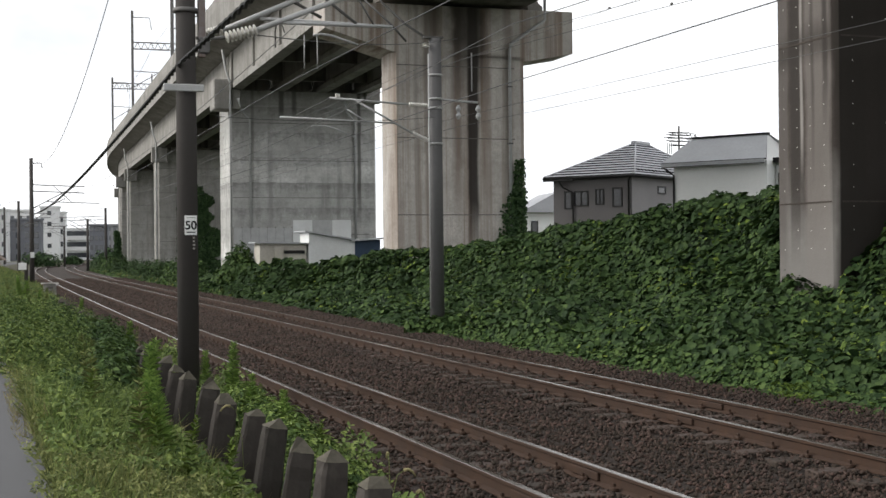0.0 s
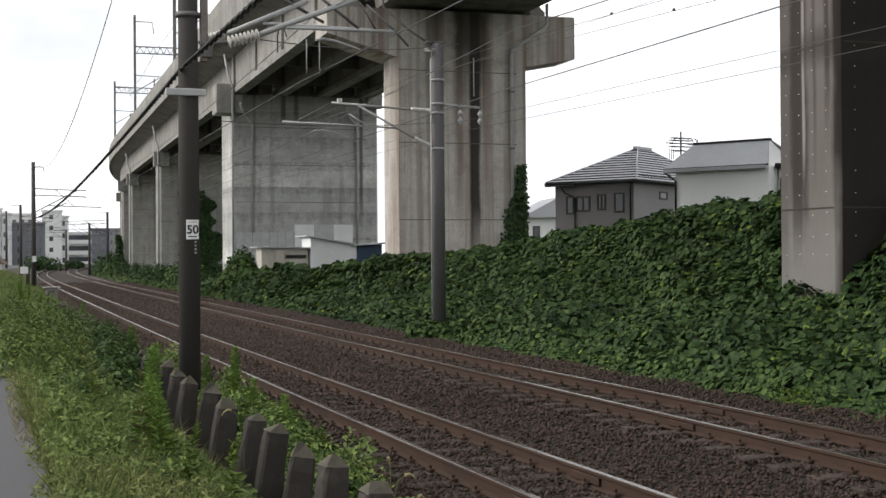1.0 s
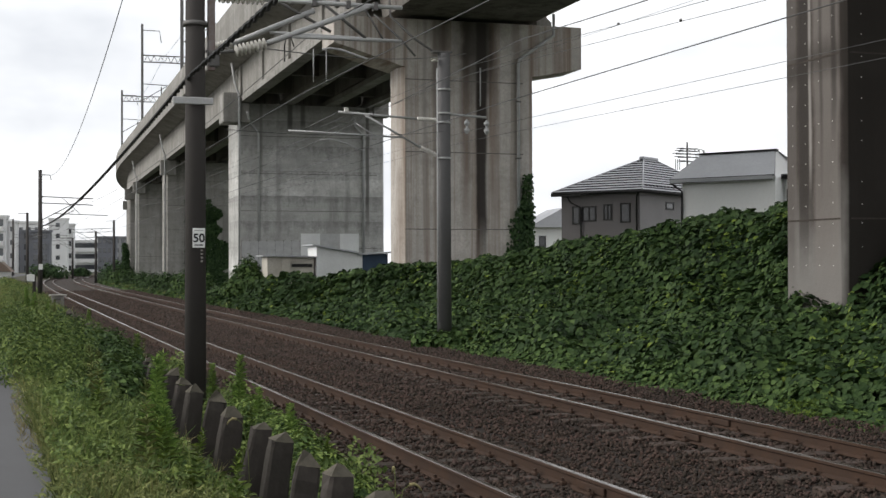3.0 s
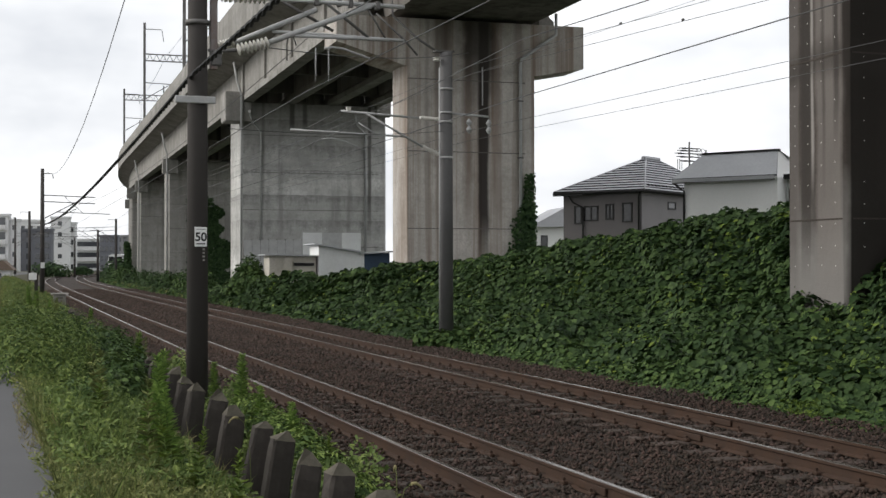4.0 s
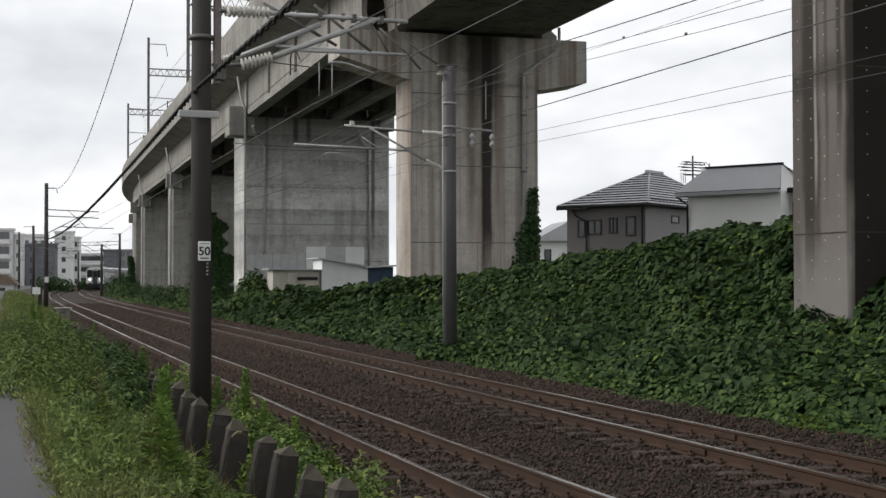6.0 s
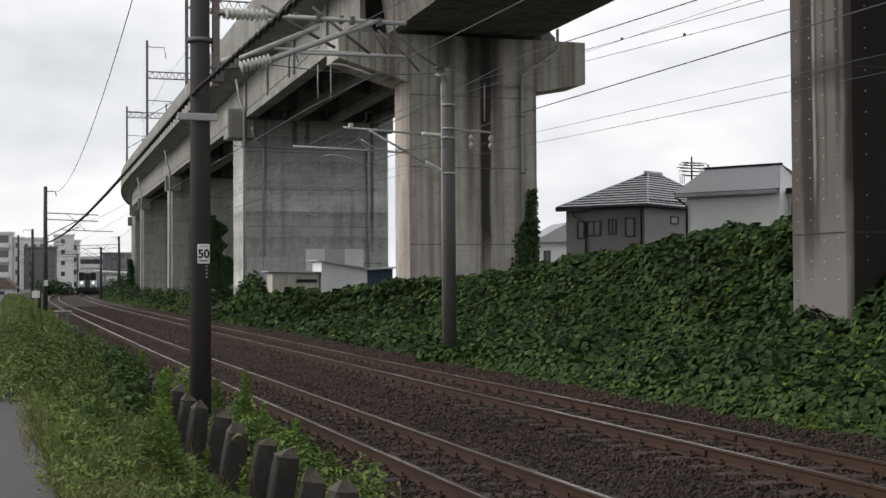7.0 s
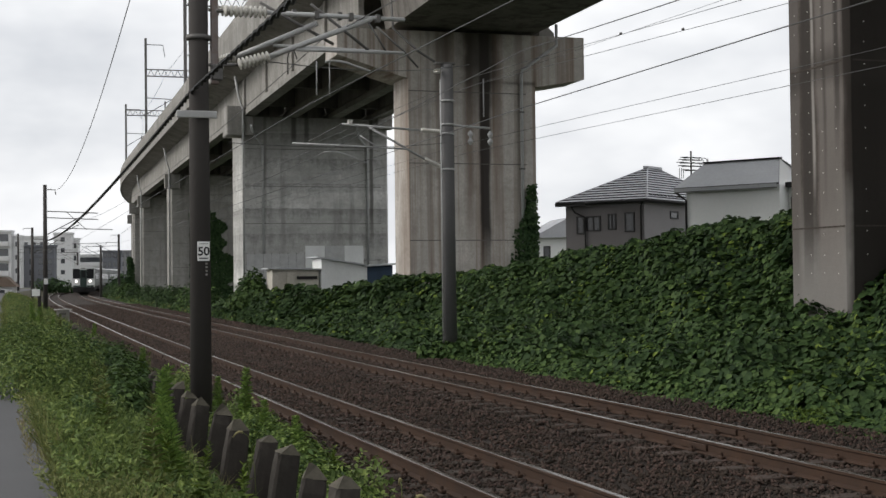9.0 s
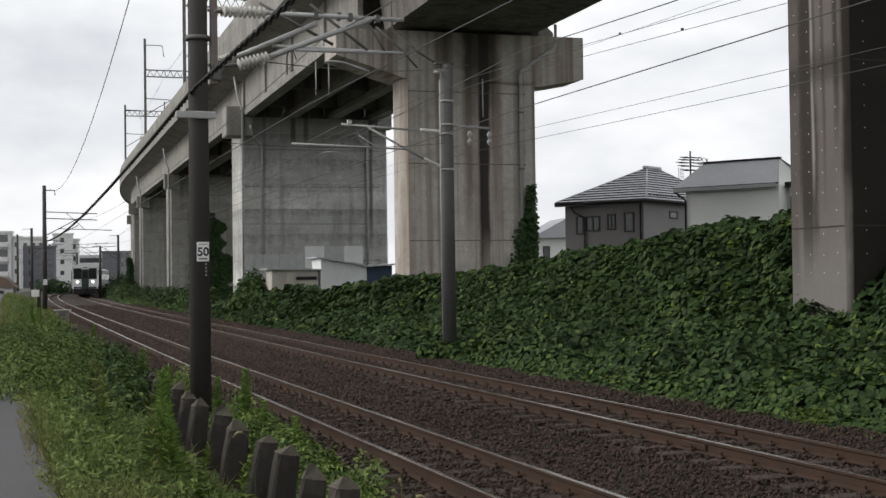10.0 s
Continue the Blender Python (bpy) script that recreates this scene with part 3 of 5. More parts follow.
def near_pier():
    pier = thing("viaduct_pier", via_pose(-30.14), "dark stained concrete pier with formwork tie holes rising from creepers", "pier", "piers of the viaduct")
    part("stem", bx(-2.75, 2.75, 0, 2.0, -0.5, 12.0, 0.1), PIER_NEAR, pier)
    for z in (2.8, 5.95):
        part("formwork_joint", bx(-2.757, -2.74, 0.12, 1.88, z, z + 0.03), STAIN, pier)
        part("formwork_joint", bx(-2.6, 2.6, -0.007, 0.01, z, z + 0.03), STAIN, pier)
    hole = bmesh.new()
    bmesh.ops.create_icosphere(hole, subdivisions=1, radius=0.013)
    hole_mesh = bpy.data.meshes.new("tie_plug")
    hole.to_mesh(hole_mesh)
    hole.free()
    hole_mesh.materials.append(PORCELAIN)
    rnd = random.Random(5)
    for z in np.arange(1.9, 7.2, 0.4):
        spots = [(-2.75, y) for y in (0.35, 0.8, 1.25, 1.7)] + [(x, 0.0) for x in (-2.35, -1.6, -0.85)]
        for x, y in spots:
            if rnd.random() < 0.8:
                o = new("tie_plug", hole_mesh)
                o.parent, o.location = pier, (x, y, z + rnd.uniform(-0.03, 0.03))
    part("downpipe", tb([(-1.0, -0.12, 2.5), (-1.0, -0.12, 11)], 0.05, 10), GALV, pier, "grey drain pipe")
    return pier


near_p = near_pier()


# ---- catenary poles and their brackets ----
def pole_at(ratio, y, z0, top, r0, r1, material, label, turn=20.0):
    p = thing("catenary_pole", pose(ratio * y, y, z0, 0, 0, turn), label, "pole", "catenary poles")
    part("shaft", tb([(0, 0, 0), (0, 0, top - z0)], r0, 20, r1), material, p)
    return p


def ring(parent, z, r, material=GALV, h=0.05, name="clamp"):
    return part(name, tb([(0, 0, z), (0, 0, z + h)], r, 20), material, parent)


def insulator(a, b, r, parent, n=7, material=PORCELAIN):
    """A ribbed porcelain insulator from a to b, turned in one piece."""
    a, b = Vector(a), Vector(b)
    d = (b - a).normalized()
    x = d.cross(Vector((0, 1, 0) if abs(d.y) < 0.9 else (1, 0, 0))).normalized()
    y = d.cross(x)
    prof = [(0.0, 0.3)]
    for i in range(n):
        prof += [((i + 0.1) / n, 0.45), ((i + 0.4) / n, 1.0), ((i + 0.6) / n, 1.0), ((i + 0.9) / n, 0.45)]
    prof.append((1.0, 0.3))
    bm = bmesh.new()
    rings = [[bm.verts.new(a.lerp(b, k) + (x * math.cos(q) + y * math.sin(q)) * r * f) for q in (2 * math.pi * t / 12 for t in range(12))] for k, f in prof]
    for A, B in zip(rings, rings[1:]):
        for t in range(12):
            bm.faces.new((A[t], A[(t + 1) % 12], B[(t + 1) % 12], B[t]))
    bm.faces.new(rings[0][::-1])
    bm.faces.new(rings[-1])
    return part("insulator", bm, material, parent, "ribbed white porcelain insulator")


def bar(name, pts, r, parent, material=GALV, label=""):
    return part(name, tb(pts, r, 8), material, parent, label)


near_pole = pole_at(-0.1985, 18.0, -0.3, 9.7, 0.152, 0.126, POLE, "dark round concrete catenary pole carrying a speed sign")
for z in (4.55, 5.62, 6.3):
    ring(near_pole, z, 0.172, GALV_DARK, 0.06)
part("crossplate", bx(-0.34, 0.22, -0.2, -0.15, 4.50, 4.60, 0.01), GALV, near_pole)
part("mounting_channel", bx(0.17, 0.27, -0.07, 0.03, 5.0, 8.4, 0.01), CHANNEL, near_pole, "rusty steel mounting channel")
part("junction", bx(0.17, 0.33, -0.1, 0.06, 5.05, 5.28, 0.02), GALV_DARK, near_pole)


def speed_sign():
    sign = thing("speed_sign", near_pole.matrix_basis @ pose(0.02, -0.168, 2.51, 0, 0, 0), "small white enamel sign with a black 50", "sign")
    part("plate", bx(-0.085, 0.085, -0.012, 0.0, 0.0, 0.27, 0.004), SIGN_WHITE, sign)
    cu = bpy.data.curves.new("digits", "FONT")
    cu.body, cu.size, cu.align_x, cu.extrude = "50", 0.165, "CENTER", 0.001
    cu.offset = 0.004
    tmp = new("digits", cu)
    me = bpy.data.meshes.new_from_object(tmp.evaluated_get(bpy.context.evaluated_depsgraph_get()))
    bpy.data.objects.remove(tmp)
    me.materials.append(BLACK)
    d = new("digits", me)
    d.parent, d.matrix_basis = sign, pose(0, -0.0145, 0.08, 90, 0, 0)
    d["label"] = "black numerals"
    part("lower_line", bx(-0.06, 0.06, -0.0145, -0.0121, 0.03, 0.045), BLACK, sign)
    part("upper_line", bx(-0.06, 0.06, -0.0145, -0.0121, 0.235, 0.243), GALV_DARK, sign)
    for i in range(4):
        part("stencil_bar", bx(0.03, 0.055, -0.012, 0.02, -0.2 + i * 0.05, -0.175 + i * 0.05), CONCRETE, sign, "worn pale stencil mark")


speed_sign()


def near_cantilever(y, label, low, strut_end, top, top_end, arm):
    """A bracket reaching from the dark pole over the near track."""
    c = thing("catenary_bracket", near_pole.matrix_basis @ pose(0, y, 0.3), label, "bracket", "catenary brackets")
    (x0, z0), (x1, z1) = low
    insulator((x0, 0, z0), (x1, 0, z1), 0.085, c, 8)
    insulator((0.3, 0, top), (0.92, 0, top + 0.01), 0.085, c, 9)
    bar("wall_pin", [(0.2, 0, z0 - 0.03), (x0, 0, z0)], 0.025, c, GALV_DARK)
    bar("wall_pin", [(0.2, 0, top), (0.3, 0, top)], 0.025, c, GALV_DARK)
    bar("top_tube", [(0.92, 0, top + 0.01), (top_end, 0, top + 0.02)], 0.032, c)
    bar("strut", [(x1, 0, z1), strut_end], 0.04, c)
    bar("registration_arm", [(arm[0], 0, arm[2]), (arm[1], 0, arm[3])], 0.026, c)
    for k in (0.35, 0.6, 0.8):
        x = 0.92 + (top_end - 0.92) * k
        part("clip", bx(x - 0.03, x + 0.03, -0.05, 0.05, top - 0.04, top + 0.07), GALV_DARK, c)
    return c


ca = near_cantilever(-0.3, "galvanised tube bracket with ribbed insulators over the track", ((0.5, 4.95), (0.95, 5.08)), (2.45, 0, 5.7), 5.69, 2.95, (1.32, 2.72, 5.2, 5.22))
bar("steady_arm", [(1.78, 0.1, 5.06), (1.9, 0.1, 5.08), (2.05, 0.1, 5.07), (2.45, 0.1, 4.95)], 0.018, ca)
for x in (1.65, 1.84):
    bar("dropper", [(x, 0.1, 5.06), (x, 0.1, 4.58)], 0.009, ca)
bar("brace", [(1.55, 0, 5.86), (2.4, 0, 5.24)], 0.022, ca, GALV_DARK)
bar("hanger", [(2.38, 0, 5.68), (2.66, 0, 5.24)], 0.014, ca, GALV_DARK)
cb = near_cantilever(0.35, "galvanised tube bracket with ribbed insulators beside its twin", ((0.26, 5.06), (0.58, 5.16)), (1.8, 0, 5.72), 5.83, 2.45, (1.14, 3.15, 5.36, 5.34))
bar("brace", [(0.95, 0, 5.98), (2.05, 0, 5.42)], 0.024, cb, GALV_DARK)
bar("stay_rod", [(2.72, 0, 5.72), (3.15, 0, 5.36), (3.4, 0.1, 5.15)], 0.016, cb, GALV_DARK)

mid_pole = pole_at(-0.0048, 32.5, -0.1, 7.3, 0.185, 0.155, POLE_GREY, "grey round concrete catenary pole at the foot of the bank")
for z in (4.72, 5.62, 5.85, 6.45):
    ring(mid_pole, z, 0.185, GALV, 0.05)
part("top_plate", bx(-0.32, 0.2, -0.1, 0.1, 7.4, 7.45, 0.01), GALV_DARK, mid_pole)
bar("feeder_arm", [(0.1, 0, 5.87), (1.15, 0, 5.82)], 0.03, mid_pole)
for x in (0.62, 1.16):
    insulator((x, 0, 5.75), (x, 0, 5.38), 0.07, mid_pole, 2, GALV)
bar("conduit", [(-0.22, -0.12, 0.6), (-0.22, -0.12, 7.0)], 0.018, mid_pole)
bar("stay_rod", [(-0.3, 0, 7.45), (-0.75, 0.1, 7.75), (-1.35, 0.2, 8.3), (-1.4, 0.2, 9.2)], 0.03, mid_pole, GALV_DARK)
insulator((-0.28, -0.1, 7.15), (-0.28, -0.1, 7.28), 0.1, mid_pole, 2)


def mid_cantilever():
    c = thing("catenary_bracket", mid_pole.matrix_basis @ pose(0, 0, 0.1), "slender tube bracket reaching over the far track", "bracket", "catenary brackets")
    insulator((-0.2, 0, 5.6), (-0.72, 0, 5.62), 0.06, c, 9)
    insulator((-0.2, 0, 4.72), (-0.62, 0, 4.9), 0.06, c, 9)
    bar("top_tube", [(-0.72, 0, 5.62), (-2.75, 0, 5.72)], 0.028, c)
    bar("strut", [(-0.62, 0, 4.9), (-2.1, 0, 5.68)], 0.028, c)
    bar("registration_arm", [(-1.1, 0, 5.14), (-4.0, 0, 5.22)], 0.024, c)
    bar("stay", [(-2.75, 0, 5.72), (-3.6, 0, 5.27)], 0.012, c, GALV_DARK)
    bar("brace", [(-2.3, 0, 5.45), (-1.85, 0, 5.18)], 0.016, c)
    bar("steady_arm", [(-3.2, 0.1, 5.03), (-2.9, 0.1, 5.05), (-2.6, 0.1, 4.98), (-2.1, 0.1, 4.78)], 0.016, c)
    part("saddle", bx(-2.6, -2.5, -0.04, 0.04, 5.73, 5.83), PORCELAIN, c)


mid_cantilever()
far_pole = pole_at(-0.3195, 80.0, -0.3, 7.9, 0.15, 0.11, POLE, "distant concrete catenary pole")
bar("top_arm", [(0.1, 0, 7.9), (0.6, 0, 7.9), (0.65, 0, 7.6)], 0.03, far_pole, GALV_DARK)


def far_bracket(p, side, h=0.3):
    c = thing("catenary_bracket", p.matrix_basis @ pose(0, 0, h), "distant catenary bracket of thin steel tubes", "bracket", "catenary brackets")
    for z, e in ((6.25, 6.15), (5.85, 5.75)):
        bar("top_tube", [(side * 0.12, 0, z), (side * 3.2, 0, e)], 0.03, c, GALV_DARK)
    bar("strut", [(side * 0.12, 0, 4.8), (side * 2.6, 0, 6.15)], 0.03, c, GALV_DARK)
    bar("strut", [(side * 0.12, 0, 4.4), (side * 2.0, 0, 5.4)], 0.025, c, GALV_DARK)
    bar("registration_arm", [(side * 0.9, 0, 5.2), (side * 4.1, 0, 5.1)], 0.025, c, GALV_DARK)
    bar("drop", [(side * 1.3, 0, 6.2), (side * 2.5, 0, 5.1)], 0.02, c, GALV_DARK)


far_bracket(far_pole, 1)
ring(far_pole, 4.1, 0.16, GALV_DARK)
part("marker_plate", bx(-0.1, 0.14, -0.2, -0.17, 2.0, 2.35), SIGN_WHITE, far_pole, "small white plate")
for r, y, top in ((-0.3296, 135.0, 7.5), (-0.3407, 180.0, 8.5), (-0.262, 150.0, 7.2), (-0.2761, 152.0, 6.0), (-0.2942, 200.0, 6.2)):
    q = pole_at(r, y, -0.3, top, 0.17, 0.13, POLE, "distant concrete catenary pole beside the curve")
    far_bracket(q, 1 if r < -0.3 else -1)
    bar("top_arm", [(0, 0, top + 0.2), (-0.9, 0, top + 0.2), (-0.9, 0, top - 0.3)], 0.03, q, GALV_DARK)


# ---- overhead wires ----
def wire(name, pts, r, label, material=WIRE, sag=0.0, n=24):
    """A wire from point to point; sag in the middle of each stretch."""
    out = []
    for a, b in zip(pts, pts[1:]):
        a, b = Vector(a), Vector(b)
        for i in range(n):
            k = i / n
            p = a.lerp(b, k)
            p.z -= 4 * sag * k * (1 - k)
            out.append(p)
    out.append(Vector(pts[-1]))
    return tagged(part(name, tb(out, r, 5), material, None), label, "wire", "overhead wires")


for off, zc in ((0.05, 4.62), (SPACING - 0.1, 4.62)):
    wire("contact_wire", [along(s, off + 0.2 * (-1) ** i, zc) for i, s in enumerate((-30, 21, 84, 140, 190))], 0.008, "thin dark contact wire over the track")
    wire("messenger_wire", [along(s, off, zc + 1.0) for s in (-30, 21, 84, 140, 190)], 0.008, "thin dark messenger wire above the contact wire", sag=0.55)
for off, z0, z1, r in ((7.2, 4.72, 5.48, 0.005), (7.2, 4.46, 5.22, 0.005), (7.2, 5.35, 7.2, 0.006), (7.3, 5.05, 7.0, 0.006), (6.6, 5.95, 6.75, 0.004)):
    wire("feeder_wire", [along(-6, off, z0), along(33.6, off, z1), along(88, off - 0.6, z1), along(140, off, z1)], r, "thin feeder wire strung along the railway", sag=0.01)
wire("feeder_wire", [(-3.6, 18.0, 9.3), (-24.9, 79.0, 7.6)], 0.011, "thin feeder wire strung along the railway", sag=1.94)
wire("service_wire", [(-2.7, 18.0, 5.02), (0.4, 31.9, 7.2)], 0.008, "thin guy wire between two poles", sag=0.15)
wire("service_wire", [(-4.2, 24.0, 4.5), (-0.15, 32.3, 5.3)], 0.006, "thin guy wire between two poles", sag=0.1)

# small clamps on the wires
for s, off, z in ((24.9, 7.2, 6.79), (22.6, 7.3, 6.46)):
    bead = bmesh.new()
    bmesh.ops.create_uvsphere(bead, u_segments=10, v_segments=6, radius=0.035)
    o = part("wire_clamp", bead, GALV_DARK, None)
    o.matrix_basis = on_line(s, off, z) @ Matrix.Diagonal((0.8, 1.2, 0.8, 1))
    tagged(o, "small dark clamp on a feeder wire", "wire clamp", "wire clamps")


def twisted_cable():
    """A black cable of two strands wound round each other, hung from pole to pole."""
    ends = [Vector((4.2, -5.0, 4.3)), Vector((-0.2025 * 17.7, 17.7, 4.58)), Vector((-0.3185 * 79.8, 79.8, 4.4))]
    bm = bmesh.new()
    for ph in (0.0, math.pi):
        pts = []
        for a, b, sag in ((ends[0], ends[1], 0.08), (ends[1], ends[2], 0.42)):
            L_ = (b - a).length
            n = int(L_ * 7)
            for i in range(n):
                k = i / n
                p = a.lerp(b, k)
                p.z -= 4 * sag * k * (1 - k)
                q = ph + k * L_ * 9.0
                d = (b - a).normalized()
                side = d.cross(Vector((0, 0, 1))).normalized()
                pts.append(p + side * math.cos(q) * 0.02 + Vector((0, 0, 1)) * math.sin(q) * 0.02)
        tube(bm, pts, 0.022, 5)
    tagged(part("twisted_cable", bm, CABLE, None), "thick black twisted cable hung from pole to pole", "cable")


twisted_cable()


# ---- masts on the viaduct ----
def portal_mast(v, top):
    m = thing("viaduct_mast", via_pose(v, 0, DECK), "tall steel lattice portal mast on the viaduct deck", "mast", "masts on the viaduct")
    H = top - DECK
    for u in (-5.3, 5.3):
        part("post", bx(u - 0.13, u + 0.13, -0.13, 0.13, 0, H), GALV_DARK, m)
        s_ = 1
        part("arm", tb([(u, 0, H - 0.7), (u + 1.9, 0, H - 0.7), (u + 2.1, 0, H - 2.0)], 0.05, 6), GALV_DARK, m)
    for z in (9.0, 9.75):
        part("chord", bx(-5.2, 5.2, -0.06, 0.06, z, z + 0.12), GALV_DARK, m)
    bm = bmesh.new()
    for i in range(14):
        u = -5.1 + i * 0.74
        tube(bm, [(u, 0, 9.05), (u + 0.37, 0, 9.8)], 0.035, 4)
        tube(bm, [(u + 0.37, 0, 9.8), (u + 0.74, 0, 9.05)], 0.035, 4)
    part("lacing", bm, GALV_DARK, m)
    part("bracket_tube", tb([(-5.2, 0, 6.6), (-2.4, 0, 6.5)], 0.05, 6), GALV_DARK, m)
    part("bracket_strut", tb([(-5.2, 0, 4.8), (-2.6, 0, 6.4)], 0.05, 6), GALV_DARK, m)
    part("insulator", tb([(-3.2, 0, 6.3), (-3.2, 0, 5.2)], 0.08, 6), GALV_DARK, m)


for v, top in ((57.0, 28.6), (96.0, 28.9), (132.0, 26.2)):
    portal_mast(v, top)
for u, z in ((-3.2, 21.0), (-3.0, 25.2), (-3.2, 20.0)):
    wire("viaduct_wire", [via(v, u, z)[0] for v in (10, 57, 96, 132, 170)], 0.02, "thin wire strung above the viaduct", sag=0.5, n=10)
# drain pipes and cable trough under the viaduct's edge
for v in (30.3, 76.8, 111.2):
    part("downpipe", tb([via(v, -5.2, 14.7)[0], via(v, -5.0, 13.5)[0], via(v, -4.72, 12.6)[0], via(v, -4.72, 1.0)[0]], 0.08, 8), GALV, viaduct, "grey drain pipe")


# ---- houses behind the bank ----
def window(parent, m, w, h, mullion=True, mats=None):
    """A framed window in the plane x-z, facing -y."""
    fr = bmesh.new()
    t = 0.085
    for a in ((-w / 2, w / 2, -0.05, 0.03, 0, t), (-w / 2, w / 2, -0.05, 0.03, h - t, h), (-w / 2, -w / 2 + t, -0.05, 0.03, t, h - t), (w / 2 - t, w / 2, -0.05, 0.03, t, h - t)):
        box(fr, *a)
    if mullion:
        box(fr, -t / 2, t / 2, -0.05, 0.03, t, h - t)
    wf = part("window", fr, DARK_FRAME_SHADE, parent)
    wf.matrix_basis = m
    part("pane", bx(-w / 2 + t, w / 2 - t, -0.02, 0.0, t, h - t), CURTAIN, wf)
    return wf


def tiled_slope(name, a, b, c, d, rows, material, parent):
    """Roof slope a-b along the eave, c-d along the top, in overlapping courses."""
    a, b, c, d = map(Vector, (a, b, c, d))
    nrm = (b - a).cross(d - a).normalized()
    under = bmesh.new()
    pts = [under.verts.new(q - nrm * 0.02) for q in ((a, b, c, d) if (c - d).length > 0.01 else (a, b, c))]
    under.faces.new(pts)
    slope = part(name, under, material, parent)
    for i in range(rows):
        k0, k1 = i / rows, (i + 1) / rows
        p = [a.lerp(d, k0), b.lerp(c, k0), b.lerp(c, k1), a.lerp(d, k1)]
        up = [p[0] + nrm * 0.075, p[1] + nrm * 0.075, p[2] + nrm * 0.01, p[3] + nrm * 0.01]
        bm = bmesh.new()
        v = [bm.verts.new(q) for q in up + p]
        for f in ((0, 1, 2, 3), (4, 5, 1, 0), (5, 6, 2, 1), (7, 4, 0, 3)):
            # butt and end faces coloured dark: painted shade lines between the courses
            bm.faces.new([v[t] for t in f]).material_index = 0 if f[0] == 0 else 1
        part("tile_course", bm, [material, DARK_FRAME_SHADE], slope)
    return slope


def dark_house():
    """x runs along its long face from the corner to the left, the other face turns to the right."""
    h = thing("house", pose(10.33, 70.3, -0.5, 0, 0, -36.0), "two-storey grey house with hipped slate-tiled roof", "house", "houses behind the bank")
    L_, D, E, R = 4.95, 11.0, 6.45, 8.62
    # local: near face on y = 0 from x = -L to 0; side face on x = 0
    part("wall", bx(-L_, 0, 0, D, 0, E), GREY_WALL, h)
    part("wall_panel", bx(-0.02, 0.02, 0.02, D - 0.02, 0, E - 0.05), GREY_WALL2, h)
    o = 0.4
    A, B, C, Dd = (-L_ - o, -o, E), (o, -o, E), (o, D + o, E), (-L_ - o, D + o, E)
    r0, r1 = (-L_ / 2, 5.3, R), (-L_ / 2, 6.6, R)
    part("soffit", bx(-L_ - o, o, -o, D + o, E - 0.12, E - 0.01), DARK_FRAME_SHADE, h)
    tiled_slope("roof_slope", A, B, r0, r0, 13, ROOF_TILE, h)
    tiled_slope("roof_slope", B, C, r1, r0, 13, ROOF_TILE, h)
    tiled_slope("roof_slope", C, Dd, r1, r1, 11, ROOF_TILE, h)
    tiled_slope("roof_slope", Dd, A, r0, r1, 11, ROOF_TILE, h)
    for p, q in ((A, r0), (B, r0), (C, r1), (Dd, r1)):
        part("hip_ridge", tb([Vector(p) + Vector((0, 0, 0.05)), Vector(q) + Vector((0, 0, 0.06))], 0.045, 6), ROOF_TILE, h)
    part("ridge", bx(r0[0] - 0.16, r0[0] + 0.16, r0[1] - 0.3, r1[1] + 0.3, R - 0.02, R + 0.16, 0.04), ROOF_TILE, h)
    part("gutter", tb([(-L_ - o, -o - 0.06, E - 0.05), (o + 0.06, -o - 0.06, E - 0.05)], 0.07, 8), DARK_FRAME_SHADE, h)
    part("gutter", tb([(o + 0.06, -o - 0.06, E - 0.05), (o + 0.06, D + o, E - 0.05)], 0.07, 8), DARK_FRAME_SHADE, h)
    for y in np.arange(0.6, 8.0, 0.45):
        part("snow_guard", bx(0.02, 0.12, y, y + 0.2, E + 0.25, E + 0.38), DARK_FRAME_SHADE, h)
    part("downpipe", tb([(-0.12, -0.1, 0), (-0.12, -0.1, E - 0.3), (0.2, -0.45, E - 0.06)], 0.05, 8), DARK_FRAME_SHADE, h)
    part("downpipe", tb([(-3.62, -0.1, 0), (-3.62, -0.1, E - 0.85), (-4.2, -0.25, E - 0.55), (-4.4, -0.45, E - 0.1)], 0.05, 8), DARK_FRAME_SHADE, h)
    part("gutter_board", bx(-L_ - o, -3.4, -o - 0.1, -o - 0.05, E - 0.2, E + 0.02), DARK_FRAME_SHADE, h)
    for x, w, hh, z, mu in ((-3.62, 0.5, 1.02, 4.68, False), (-2.78, 0.9, 0.85, 4.83, True), (-1.6, 0.53, 0.88, 4.88, True), (-0.5, 0.62, 1.08, 4.72, False)):
        window(h, pose(x - 0.36, 0, z), w, hh, mu)
    window(h, pose(0.02, 3.6, 5.5, 0, 0, 90), 1.0, 0.45, False)
    for i in range(7):
        part("stair_slat", bx(0.5, 1.5, 2.6 + i * 0.42, 2.72 + i * 0.42, 3.3 + i * 0.2, 3.42 + i * 0.2), DARK_FRAME_SHADE, h)
    part("side_stair", prism(bmesh.new(), [(2.0, 3.0), (5.4, 4.7), (5.4, 4.95), (2.0, 3.25)], 0.4, 0.5, axis="x"), DARK_FRAME_SHADE, h)


